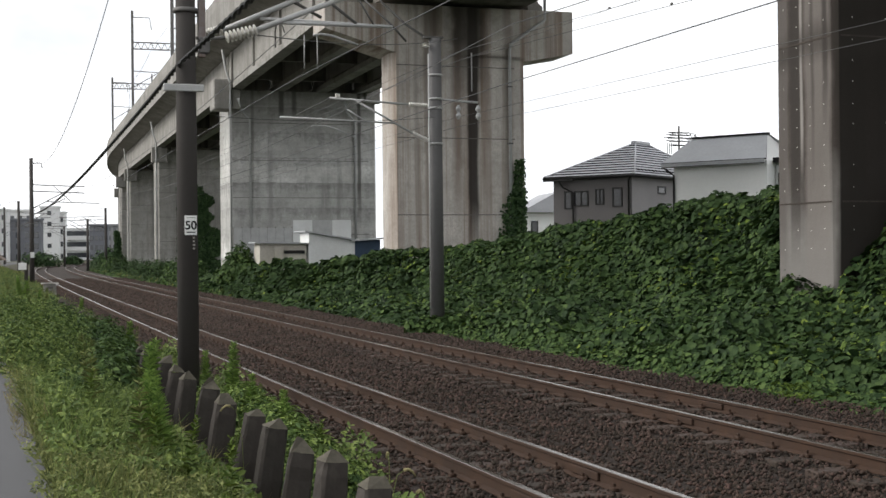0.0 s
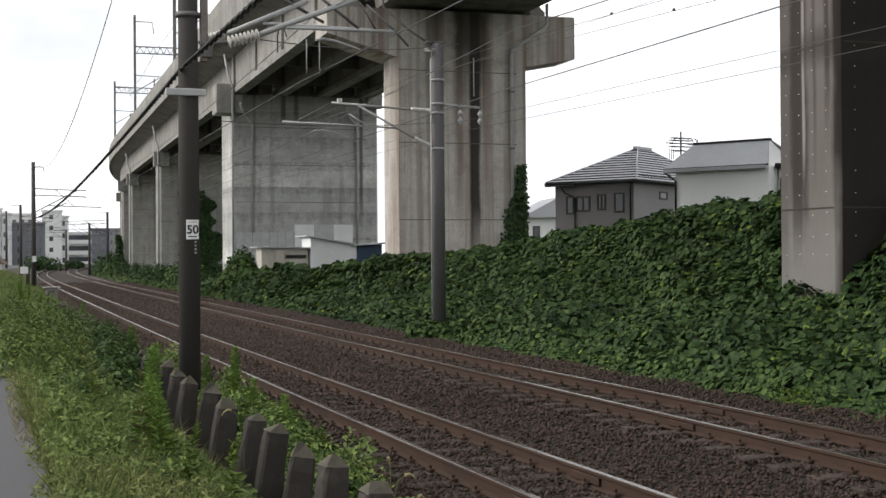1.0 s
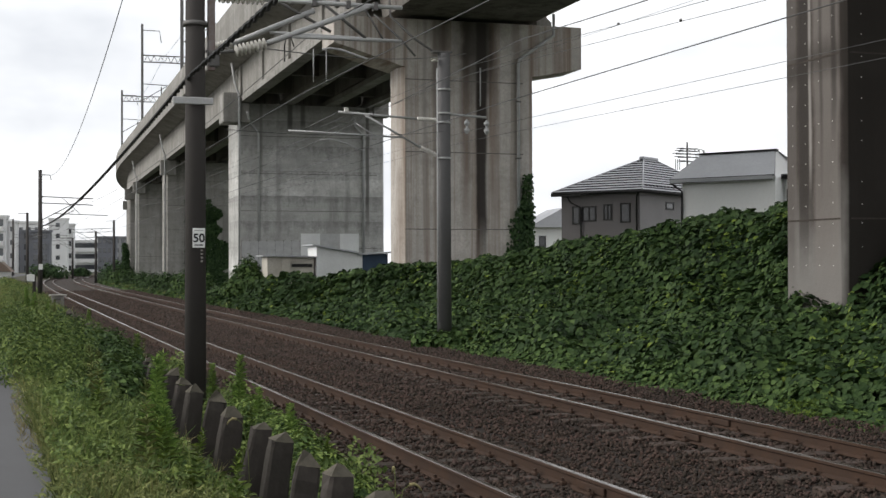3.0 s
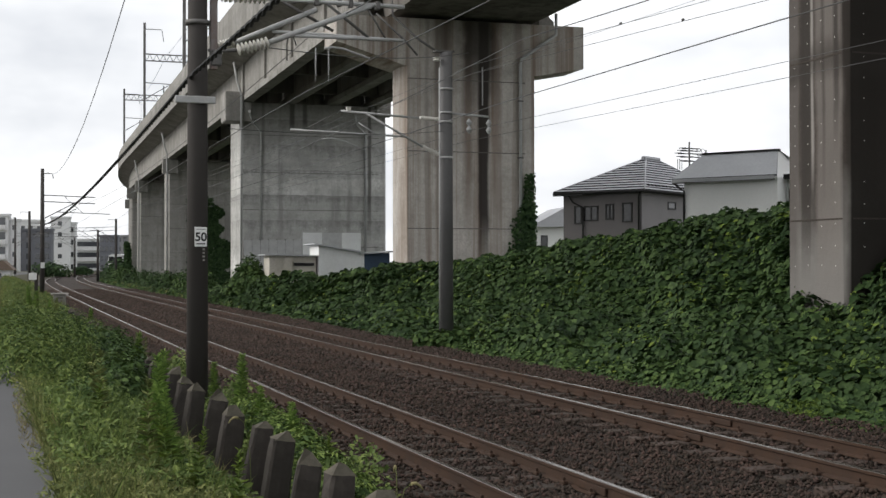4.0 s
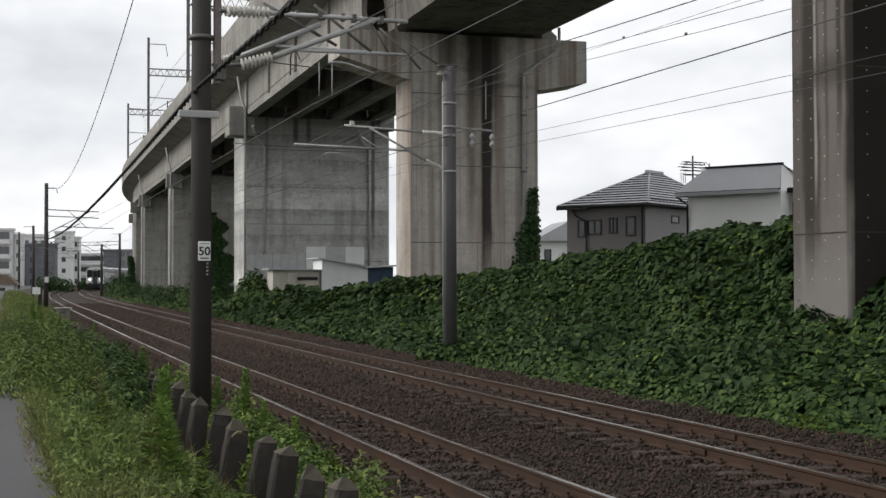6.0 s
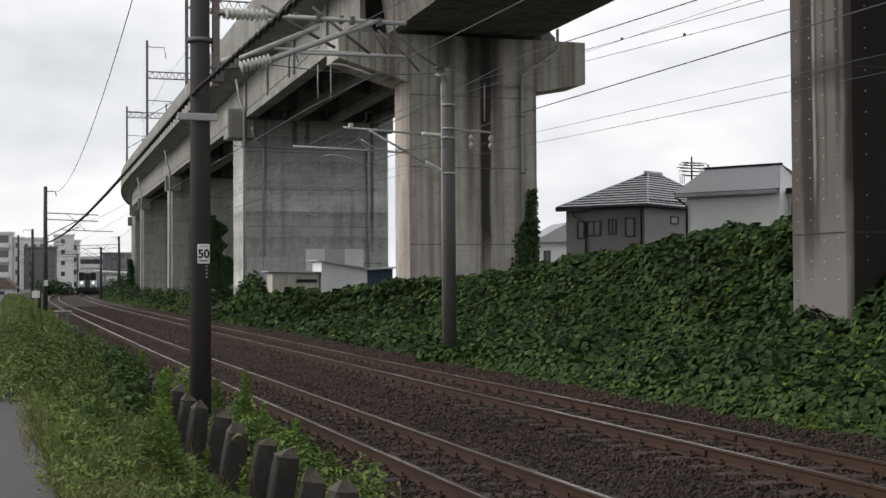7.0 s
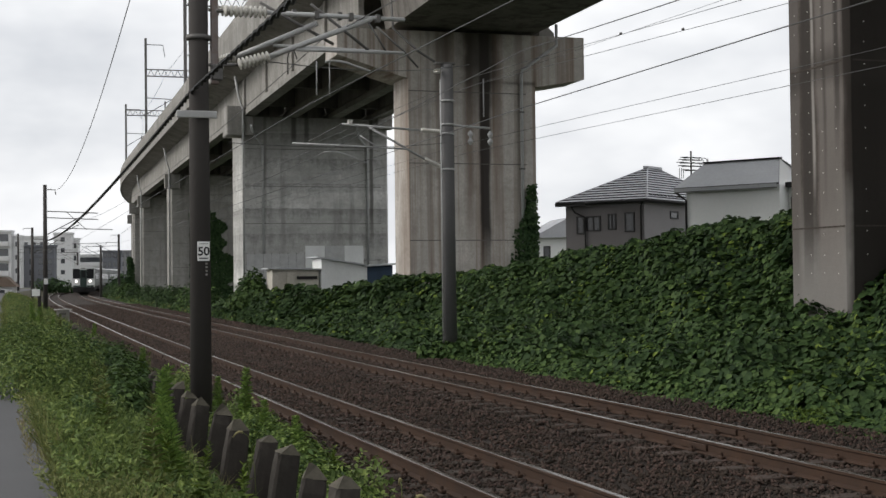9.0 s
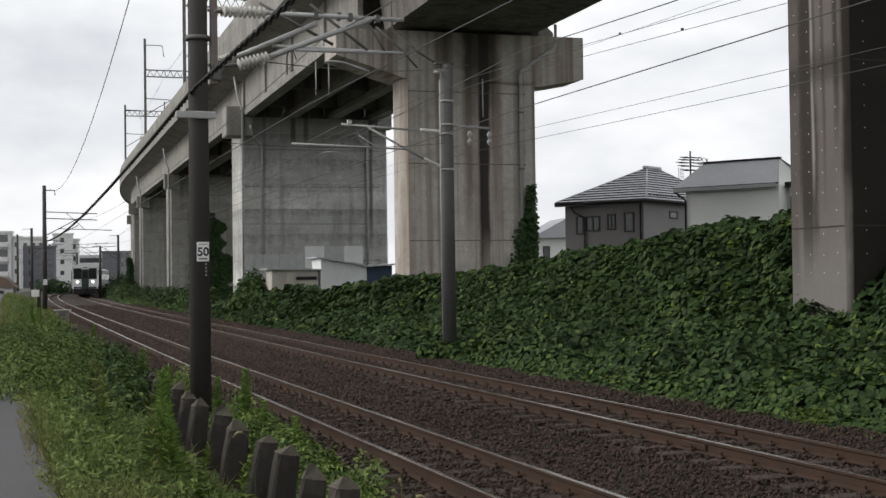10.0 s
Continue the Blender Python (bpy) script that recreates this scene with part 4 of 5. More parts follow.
def white_house():
    h = thing("house", pose(13.96, 55.3, -0.5, 0, 0, -38.0), "white rendered house with plain grey sheet roof", "house", "houses behind the bank")
    L_, D, E, R = 4.45, 5.0, 6.2, 7.4
    part("wall", bx(-L_, 0, 0, D, 0, E), WHITE_WALL, h)
    o = 0.4
    tiled_slope("roof_slope", (-L_ - o, -o, E), (0.16, -o, E), (-0.42, 1.0, R), (-L_ + 0.45, 1.0, R), 1, ROOF_GREY, h)
    tiled_slope("roof_slope", (0.04, D, E), (-L_ - o, D, E), (-L_ + 0.45, 1.0, R), (-0.35, 1.0, R), 1, ROOF_GREY, h)
    tiled_slope("roof_slope", (-L_ - o, D, E), (-L_ - o, -o, E), (-L_ + 0.45, 1.0, R), (-L_ + 0.45, 1.0, R), 1, ROOF_GREY, h)
    part("gable", prism(bmesh.new(), [(-o, E - 0.02), (D, E - 0.02), (1.0, R - 0.04)], -0.4, -0.36, axis="x"), WHITE_WALL, h)
    part("ridge_cap", bx(-L_ + 0.4, -0.32, 0.9, 1.1, R - 0.02, R + 0.07, 0.02), DARK_FRAME_SHADE, h)
    part("eave_board", bx(-L_ - o, 0.05, -o - 0.03, -o + 0.02, E - 0.12, E + 0.05), ROOF_GREY, h)
    part("eave_line", bx(-L_ - o, 0.05, -o - 0.02, -o + 0.03, E - 0.17, E - 0.122), GALV_DARK, h)
    part("downpipe", tb([(-L_ + 0.03, -0.08, 0), (-L_ + 0.03, -0.08, E - 0.5), (-L_ - 0.3, -o, E - 0.15)], 0.05, 8), DARK_FRAME_SHADE, h)
    # the lower wing beyond
    part("wing_wall", bx(0.02, 3.5, 0.9, D, 0, E - 0.1), WHITE_WALL, h)
    part("wing_roof", bx(0.04, 3.8, 0.5, D + 0.3, E - 0.1, E + 0.12, 0.02), DARK_FRAME_SHADE, h)
    part("downpipe", tb([(0.62, 0.8, E - 0.15), (0.22, 0.8, E - 0.55), (0.22, 0.8, 0)], 0.06, 8), DARK_FRAME_SHADE, h)
    window(h, pose(0.85, 0.9, 4.2), 0.5, 1.2, False)


dark_house()
white_house()


def small_house():
    h = thing("house", pose(8.1, 108.0, -0.5, 0, 0, 10), "small white house with a dark roof far behind the bank", "house", "houses behind the bank")
    part("wall", bx(-1.2, 4.0, 0, 5, 0, 5.6), WHITE_WALL, h)
    part("roof", prism(bmesh.new(), [(-1.8, 5.5), (4.6, 5.5), (1.4, 7.2)], -0.6, 5.6), ROOF_TILE, h)
    window(h, pose(-0.4, 0, 3.6), 0.6, 1.2, False)


small_house()


def antenna(x, y):
    a = thing("tv_antenna", pose(x, y, 6.15, 0, 0, 30), "roof aerial with several cross bars on a mast", "antenna")
    part("mast", tb([(0, 0, 0), (0, 0, 2.55)], 0.05, 6), GALV_DARK, a)
    for x_ in (-0.75, -0.6, -0.45):
        part("side_rod", tb([(x_, 0.1, 1.0), (x_, 0.1, 1.6)], 0.025, 4), GALV_DARK, a)
    for x_ in (0.7, 0.95):
        part("loop", tb([(x_ + 0.2 * math.cos(q * math.pi / 6), 0, 2.0 + 0.2 * math.sin(q * math.pi / 6)) for q in range(13)], 0.02, 4), GALV_DARK, a)
    for z, w in ((2.15, 0.5), (2.02, 0.62), (1.86, 0.8), (1.68, 0.66), (1.45, 0.42)):
        part("boom", tb([(-w, 0, z), (w, 0, z + 0.05)], 0.03, 5), GALV_DARK, a)
        for k in range(7):
            x_ = -w + k * w / 3
            part("element", tb([(x_, -0.3, z + 0.03 - 0.02 * (k % 3)), (x_, 0.3, z + 0.06)], 0.025, 4), GALV_DARK, a)
    part("dish", tb([(0.9, -0.3, 1.9), (0.95, -0.35, 1.9)], 0.24, 14), GALV, a)
    for x_ in (-0.5, -0.3):
        part("stay", tb([(0, 0, 1.2), (x_ * 2, 0, 0.1)], 0.01, 4), GALV_DARK, a)


antenna(13.17, 71.5)


# ---- sheds below the viaduct ----
def shed(name, x, y, ang, w, d, h0, h1, wall, roof, label, front=None):
    s = thing(name, pose(x, y, 0.3, 0, 0, ang), label, "shed")
    part("wall", prism(bmesh.new(), [(0, 0), (w, 0), (w, h1), (0, h0)], 0, d), wall, s)
    sl = math.degrees(math.atan2(h1 - h0, w))
    bm = bmesh.new()
    n = max(4, int(w / 0.4))
    for i in range(n):
        a, b = i / n, (i + 1) / n
        box(bm, -0.25 + (w + 0.5) * a, -0.25 + (w + 0.5) * b - 0.02, -0.25, d + 0.25, 0, 0.06 + 0.02 * (i % 2))
    r = part("roof", bm, roof, s)
    r.matrix_basis = pose(0, 0, h0 + 0.01, 0, -sl, 0)
    if front:
        part("front_panel", bx(w + 0.003, w + 0.03, 0.05, d - 0.05, 0, h1 - 0.08), front, s)
    return s


shed("shed", -6.55, 63.0, 18, 2.3, 2.2, 2.55, 2.15, SHED_WHITE, ROOF_GREY, "low white sheet-metal shed with a flat pale roof")

s2 = shed("shed", -4.36, 63.7, 18, 1.3, 2.2, 2.13, 2.2, BLUE, ROOF_GREY, "dark blue shed end under a pale roof")
s3 = shed("shed", -8.9, 62.5, 18, 2.3, 1.6, 2.05, 2.0, SHED_CREAM, ROOF_GREY, "low cream sheet-metal store with a dark flat roof")
part("ledge", bx(0.7, 1.1, -0.16, -0.003, 1.0, 1.9), SHED_CREAM, s3)
# dark strip laid on the wall in place of a shadow
part("shadow_gap", bx(1.2, 2.2, -0.06, -0.003, 1.55, 1.7), DARK_FRAME_SHADE, s3)


def panel_fence():
    f = thing("panel_fence", pose(-8.6, 74.0, 0.3, 0, 0, 18), "fence of pale steel sheets at the foot of the pier", "fence")
    for i in range(3):
        part("panel", bx(i * 1.15, i * 1.15 + 1.12, 0, 0.05, 0.3, 3.45), SHED_WHITE if i != 1 else GALV, f)
    for i in range(7):
        part("panel", bx(-3.4 + i * 0.48, -3.4 + i * 0.48 + 0.46, 0, 0.04, 0.3, 3.0), GALV, f)
    for i in range(8):
        part("post", tb([(-3.42 + i * 0.48, 0.08, 0), (-3.42 + i * 0.48, 0.08, 3.05)], 0.03, 6), GALV_DARK, f)


panel_fence()


# ---- far buildings ----
def block(x, y, ang, w, d, h, wall, label, rows, cols, ww, wh, band=False):
    b = thing("apartment_building", pose(x, y, -0.5, 0, 0, ang), label, "building", "far buildings")
    part("wall", bx(-w / 2, w / 2, 0, d, 0, h), wall, b)
    part("roof_edge", bx(-w / 2 - 0.2, w / 2 + 0.2, -0.2, d + 0.2, h, h + 0.5), wall, b)
    fh = h / rows
    for r in range(rows):
        if band:
            part("balcony", bx(-w / 2 + 0.4, w / 2 - 0.4, -0.8, -0.01, r * fh + 0.2, r * fh + 1.2), wall, b)
            part("window", bx(-w / 2 + 0.6, w / 2 - 0.6, -0.06, 0.05, r * fh + 1.3, r * fh + fh - 0.35), GLASS, b)
        else:
            for c in range(cols):
                cx = -w / 2 + (c + 0.5) * w / cols
                part("window", bx(cx - ww / 2, cx + ww / 2, -0.06, 0.05, r * fh + 1.0, r * fh + 1.0 + wh), GLASS, b)
    return b


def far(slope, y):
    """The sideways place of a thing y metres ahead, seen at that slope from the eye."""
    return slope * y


block(-100.9, 330, 6, 4.6, 2.5, 14.1, PALE_FACADE, "white slab apartment tower with small windows", 5, 1, 1.0, 1.1)
block(-99.2, 334, 6, 2.2, 2.5, 12.8, PALE_FACADE, "white stair tower beside the apartment block", 4, 1, 1.2, 1.3)
block(-96.6, 340, 4, 7.4, 2.5, 8.6, PALE_FACADE, "long white apartment block with window bands", 3, 4, 1, 1, True)
block(-98.0, 300, 5, 8.4, 2.5, 10.2, NAVY_FACADE, "slate blue apartment block with white framed windows", 4, 4, 1.0, 1.3)
block(-104.2, 290, 5, 7.4, 2.5, 13.3, PALE_FACADE, "pale apartment block with balconies", 4, 2, 2, 1, True)
block(-99.7, 292, 5, 1.7, 2.5, 12.2, PALE_FACADE, "pale stair wing of the apartment block", 4, 1, 0.8, 1.1)
block(-109.0, 332, 5, 6.0, 2.5, 13.4, PALE_FACADE, "pale apartment block behind the blue one", 4, 3, 0.9, 1.2)
block(-82.9, 310, 8, 4.4, 2.5, 8.9, NAVY_FACADE, "dark apartment block with rows of windows", 4, 4, 0.7, 1.1)
block(-91.6, 350, 8, 9.0, 2.5, 9.8, GREY_FACADE, "grey apartment block with a stepped roof", 4, 6, 0.8, 1.2)
block(-92.4, 362, 8, 2.0, 2.5, 8.2, PALE_FACADE, "far pale building beside the viaduct", 4, 1, 1.0, 1.2)
low = thing("low_house", pose(-54.6, 150, -0.5, 0, 0, 15), "low white house with a brown roof beyond the railway", "house")
part("wall", bx(-3.4, 2.8, 0, 5, 0, 1.75), WHITE_WALL, low)
part("roof", prism(bmesh.new(), [(-3.8, 1.7), (3.2, 1.7), (2.0, 2.85), (-3.0, 2.95)], -0.4, 5.4), BROWN_ROOF, low)
part("window", bx(0.6, 1.8, -0.04, -0.003, 0.6, 1.35), GLASS, low)

# ---- small railway things on the near verge ----
def marker(s, off):
    m = thing("concrete_marker", on_line(s, off, 0.05), "weathered concrete trackside box with a flat lid", "marker")
    part("body", bx(-0.3, 0.3, -0.15, 0.15, -0.2, 0.42, 0.02), CONCRETE, m)
    part("lid", bx(-0.42, 0.42, -0.25, 0.25, 0.42, 0.49, 0.02), CONCRETE_PALE, m)
    part("lettering_bar", bx(-0.14, 0.14, -0.153, -0.15, 0.2, 0.3), JOINT, m)


marker(67.2, -1.75)
post = thing("marker_post", pose(-19.45, 60.0, 0.0, 0, 0, 18), "dark marker post with a plain white plate", "marker")
part("stake", bx(-0.08, 0.08, -0.08, 0.08, -0.2, 1.52, 0.01), POST, post)
part("plate", bx(-0.34, 0.02, -0.12, -0.085, 1.22, 1.54, 0.006), SIGN_WHITE, post)


# ---- fence of old sleepers set on end ----
def fence_post(i, s, off, top):
    rnd = random.Random(100 + i)
    p = thing("fence_post", on_line(s, off - 0.11, -0.25) @ pose(0, 0, 0, rnd.uniform(-3, 3), rnd.uniform(5, 11), rnd.uniform(-16, 16)), "weathered dark old sleeper set upright as a fence post", "fence post", "fence of old sleepers")
    w, d, h = rnd.uniform(0.09, 0.112), rnd.uniform(0.07, 0.085), top + 0.25
    bm = bmesh.new()
    lv = [(0, 1), (h * 0.35, 1.03), (h * 0.6, 0.98), (h - 0.2, 0.96), (h - 0.1, 0.9)]
    rings = []
    for z, k in lv:
        ring_ = []
        for x, y in ((-1, -0.75), (-0.8, -1), (0.8, -1), (1, -0.75), (1, 0.75), (0.8, 1), (-0.8, 1), (-1, 0.75)):
            ring_.append(bm.verts.new((x * w * k + rnd.uniform(-0.006, 0.006), y * d * k + rnd.uniform(-0.006, 0.006), z + rnd.uniform(-0.012, 0.012))))
        rings.append(ring_)
    for A, B in zip(rings, rings[1:]):
        for j in range(8):
            bm.faces.new((A[j], A[(j + 1) % 8], B[(j + 1) % 8], B[j]))
    part("shaft", bm, POST, p)
    cap = bmesh.new()
    tip = [cap.verts.new((rnd.uniform(-0.035, 0.035) + x * w * 0.25, rnd.uniform(-0.02, 0.02), h + rnd.uniform(-0.04, 0.03))) for x in (-1, 1)]

    A = [cap.verts.new((x * w * 0.91, y * d * 0.91, h - 0.102 + rnd.uniform(-0.012, 0.012))) for x, y in ((-1, -1), (1, -1), (1, 1), (-1, 1))]
    for f in ((A[0], A[1], tip[1], tip[0]), (A[2], A[3], tip[0], tip[1]), (A[1], A[2], tip[1]), (A[3], A[0], tip[0])):
        cap.faces.new(f)
    part("weathered_top", cap, POST_TOP, p)


FAR_FENCE = -2.3
POST_S = [9.5, 10.5, 11.5, 12.48, 13.44, 14.67, 15.78, 17.09, 18.1, 19.05, 19.98, 20.85, 21.7]
for i, s in enumerate(POST_S):
    fence_post(i, s, -2.42, 0.58 + 0.03 * math.sin(i * 2.3) - (0.03 if i == 2 else 0.0))
for i in range(14):
    fence_post(20 + i, 30.0 + 1.15 * i, FAR_FENCE, 0.56)


# ---- sleepers and ballast ----
def build_sleepers():
    bed = bpy.data.objects["ballast_bed"]
    rnd = random.Random(3)
    bm = bmesh.new()
    box(bm, -1.05, 1.05, -0.11, 0.11, -0.30, -0.146, 0.012)
    for g in (-0.5335, 0.5335):
        for k in (-1, 1):
            box(bm, g + k * 0.055, g + k * 0.115, -0.05, 0.05, -0.146, -0.105, 0.01, mi=1)
            box(bm, g + k * 0.075, g + k * 0.1, -0.02, 0.02, -0.105, -0.075, mi=1)
    me = bpy.data.meshes.new("sleeper")
    bm.to_mesh(me)
    bm.free()
    me.materials.append(SLEEPER)
    me.materials.append(RAIL_SIDE)
    for c in (0.0, SPACING):
        for i in range(150):
            o = new("sleeper", me)
            o.parent = bed
            o.matrix_basis = on_line(5.0 + i * 0.62 + rnd.uniform(-0.03, 0.03), c, rnd.uniform(-0.008, 0.004) + (FAR_RISE if c else -0.01)) @ pose(0, 0, 0, 0, 0, rnd.uniform(-1.2, 1.2))


build_sleepers()


def many(name, verts, loops_per_face, n_verts_each, face_template, material, label, category, smooth=False, kind="stuff"):
    """Many small pieces in one mesh. verts: pieces x points x 3."""
    n, k = verts.shape[0], verts.shape[1]
    tmpl = np.array([i for f in face_template for i in f])
    sizes = np.array([len(f) for f in face_template])
    loops = (np.arange(n)[:, None] * k + tmpl[None, :]).ravel()
    counts = np.tile(sizes, n)
    starts = np.concatenate([[0], np.cumsum(counts)[:-1]])
    me = bpy.data.meshes.new(name)
    me.vertices.add(n * k)
    me.vertices.foreach_set("co", verts.reshape(-1).astype(np.float32))
    me.loops.add(len(loops))
    me.loops.foreach_set("vertex_index", loops.astype(np.int32))
    me.polygons.add(len(counts))
    me.polygons.foreach_set("loop_start", starts.astype(np.int32))
    me.polygons.foreach_set("loop_total", counts.astype(np.int32))
    if smooth:
        me.polygons.foreach_set("use_smooth", np.ones(len(counts), bool))
    me.materials.append(material)
    me.update(calc_edges=True)
    me.validate()
    ob = new(name, me)
    return tagged(ob, label, category, kind=kind)


RNG = np.random.default_rng(11)


def spread(n, s0, s1, o0, o1, power=1.0):
    """Places along the line, denser where the line passes nearest."""
    s = s0 + (s1 - s0) * RNG.random(n) ** power
    return s, o0 + (o1 - o0) * RNG.random(n)


def build_stones(n, s0, s1, power, grow, name):
    s, o = spread(n, s0, s1, -1.75, FOOT + 0.15, power)
    # thinner where sleepers lie between the rails
    p = along(s, 0.0)
    th = np.interp(s, S, TH)
    c = np.stack([p[:, 0] + o * np.cos(th), p[:, 1] - o * np.sin(th)], -1)
    keep = np.ones(n, bool)
    for g in (-0.5335, 0.5335, SPACING - 0.5335, SPACING + 0.5335):
        keep &= np.abs(o - g) > 0.085
    inside = (np.abs(o) < 0.95) | (np.abs(o - SPACING) < 0.95)
    ph = ((s - 5.0) / 0.62) % 1.0
    on_sleeper = inside & ((ph < 0.2) | (ph > 0.8))
    keep &= ~(on_sleeper & (RNG.random(n) > np.where(o > 1.5, 1.0, 0.88)))
    s, o, c = s[keep], o[keep], c[keep]
    n = len(s)
    z = -0.185 + RNG.random(n) * 0.025
    z = z + np.where(np.abs(o - SPACING / 2) < 0.6, 0.03, 0.0) + np.where(o > SPACING - 1.1, FAR_RISE, 0.0)
    r = 0.012 + 0.018 * RNG.random(n) ** 1.5 + grow + np.clip((s - 15) * 0.0007, 0, 0.02)
    base = np.array([[1, 0, 0], [0, 1, 0], [-1, 0, 0], [0, -1, 0], [0.35, 0.3, 0.85], [-0.3, -0.35, 0.8], [0, 0, -0.8]])
    v = base[None] * (0.55 + 0.9 * RNG.random((n, 7, 1))) * r[:, None, None]
    a = RNG.random(n) * 6.283
    ca, sa = np.cos(a), np.sin(a)
    x = v[:, :, 0] * ca[:, None] - v[:, :, 1] * sa[:, None]
    y = v[:, :, 0] * sa[:, None] + v[:, :, 1] * ca[:, None]
    v = np.stack([x + c[:, 0:1], y + c[:, 1:2], v[:, :, 2] + z[:, None] + 0.012], -1)
    faces = [(0, 1, 4), (1, 2, 4), (2, 5, 4), (2, 3, 5), (3, 0, 5), (0, 4, 5), (1, 0, 6), (2, 1, 6), (3, 2, 6), (0, 3, 6)]
    many(name, v, 3, 7, faces, STONE, "loose dark brown crushed stones between the rails", "ballast")


build_stones(120000, 4.5, 48, 1.5, 0.0, "ballast_stones")
build_stones(26000, 46, 110, 1.2, 0.02, "ballast_stones_far")

# ---- leaves ----
LEAF = np.array([[0, 0, 0], [-0.48, 0.28, 0.10], [-0.36, 0.72, 0.06], [0, 1.0, -0.06], [0.36, 0.72, 0.06], [0.48, 0.28, 0.10]])
LEAF_FACES = [(0, 3, 2, 1), (0, 5, 4, 3)]
BLADE = np.array([[-0.5, 0, 0], [0.5, 0, 0], [-0.42, 0.5, 0.06], [0.42, 0.5, 0.06], [0, 1.0, 0.26]])
BLADE_FACES = [(0, 1, 3, 2), (2, 3, 4)]


def oriented(shape, pos, tip, nrm, length, width):
    """Copies of a leaf shape: tip is the way it grows, nrm the way its face looks."""
    tip = tip / np.linalg.norm(tip, axis=1, keepdims=True)
    side = np.cross(tip, nrm)
    side /= np.linalg.norm(side, axis=1, keepdims=True) + 1e-9
    up = np.cross(side, tip)
    v = shape[None]
    return pos[:, None, :] + side[:, None, :] * v[:, :, 0:1] * width[:, None, None] + tip[:, None, :] * v[:, :, 1:2] * length[:, None, None] + up[:, None, :] * v[:, :, 2:3] * length[:, None, None]


def lumps(x, y, f=0.75):
    """Soft uneven swelling of a mass of creepers, from 0 to 1."""
    return 0.5 + 0.2 * np.sin(x * f * 0.9 + 1.7 * np.sin(y * f * 0.6)) + 0.22 * (np.sin(x * f * 2.1 + 1.3 * np.sin(y * f * 1.7)) * np.sin(y * f * 2.3 + 1.1 * np.sin(x * f * 1.3)) + 0.6 * np.sin(x * f * 5.3 + 2.0 * np.sin(y * f * 3.9)) * np.cos(y * f * 4.7 + x * f * 1.9))


def along_many(s, o, z):
    p = along(s, 0.0)
    th = np.interp(s, S, TH)
    return np.stack([p[:, 0] + o * np.cos(th), p[:, 1] - o * np.sin(th), z], -1), th


def bank_surface(s, k):
    h = np.interp(s, CREST_S, [crest(q) for q in CREST_S])
    return FOOT + (top_at(s) - FOOT) * k, -0.17 + (h + 0.17) * np.interp(k, *RISE)


def swell(s, o):
    """Height of the creepers' cushions over the soil: broad humps, hanging folds, single tufts."""
    q = lumps(s, o)
    fold = np.sin(s * 1.9 + 1.6 * np.sin(o * 0.9) + 0.8 * np.sin(s * 0.53)) * np.sin(o * 1.1 + s * 0.37)
    tuft = np.sin(s * 5.1 + 2.0 * np.sin(o * 2.7)) * np.sin(o * 4.6 + 1.5 * np.sin(s * 2.2))
    return np.clip(0.04 + 0.42 * np.clip(q, 0, 1) ** 1.3 + 0.13 * fold + 0.10 * tuft, 0.03, 0.85)


def creepers(n, s0, s1, power, size, name, material, label, k0=0.0, k1=1.22, tone=None):
    """Leaves on the cushions, each turned with the cushion's slope; tone keeps some of the patches only."""
    s, k = spread(n, s0, s1, k0, k1, power)
    o, z = bank_surface(s, k)
    if tone is not None:
        shift, least, noise_ = tone
        keep = lumps(s * 1.6 + shift, o * 1.6 + shift * 0.3, 0.62) + RNG.normal(0, noise_, n) > least
        s, k, o, z = s[keep], k[keep], o[keep], z[keep]
        n = len(s)
    edge = np.clip((k - k0) / 0.10, 0.12, 1)
    h = swell(s, o) * edge
    gs = (swell(s + 0.06, o) - swell(s - 0.06, o)) / 0.12 * edge
    go = (swell(s, o + 0.06) - swell(s, o - 0.06)) / 0.12 * edge
    depth = 1 - 0.75 * RNG.random(n) ** 2.2
    lift = h * depth + 0.02
    pos, th = along_many(s, o - 0.3 * lift + RNG.normal(0, 0.03, n), z + lift)
    fwd = np.stack([np.sin(th), np.cos(th), np.zeros(n)], -1)
    out = np.stack([-np.cos(th), np.sin(th), np.zeros(n)], -1)
    nrm = out * (0.5 + 1.1 * go)[:, None] - fwd * (1.1 * gs)[:, None] + np.array([0, 0, 0.85]) + RNG.normal(0, 0.26, (n, 3))
    nrm /= np.linalg.norm(nrm, axis=1, keepdims=True)
    tip = out * 0.9 + np.array([0, 0, -0.6]) + RNG.normal(0, 0.5, (n, 3))
    tip -= nrm * np.sum(tip * nrm, 1, keepdims=True)
    L_ = size * (0.5 + 0.85 * RNG.random(n)) * (1 + np.clip((s - 30) * 0.006, 0, 0.6))
    many(name, oriented(LEAF, pos, tip, nrm, L_, L_ * (0.8 + 0.25 * RNG.random(n))), 4, 6, LEAF_FACES, material, label, "creeper")


creepers(125000, 6, 70, 1.25, 0.15, "creepers", VINE, "dense dark green broad-leaved creepers covering the bank")
creepers(75000, 6, 70, 1.25, 0.13, "creepers_fresh", VINE_MID, "fresher mid-green creeper leaves in broad patches", tone=(17.0, 0.5, 0.12))
creepers(42000, 6, 70, 1.25, 0.12, "creepers_young", VINE_LIGHT, "patches of young yellow-green creeper leaves", tone=(40.0, 0.67, 0.06))
creepers(9000, 6, 34, 1.2, 0.09, "bank_foot_weeds", VINE_MID, "low light green weeds along the foot of the bank", k0=-0.03, k1=0.1)
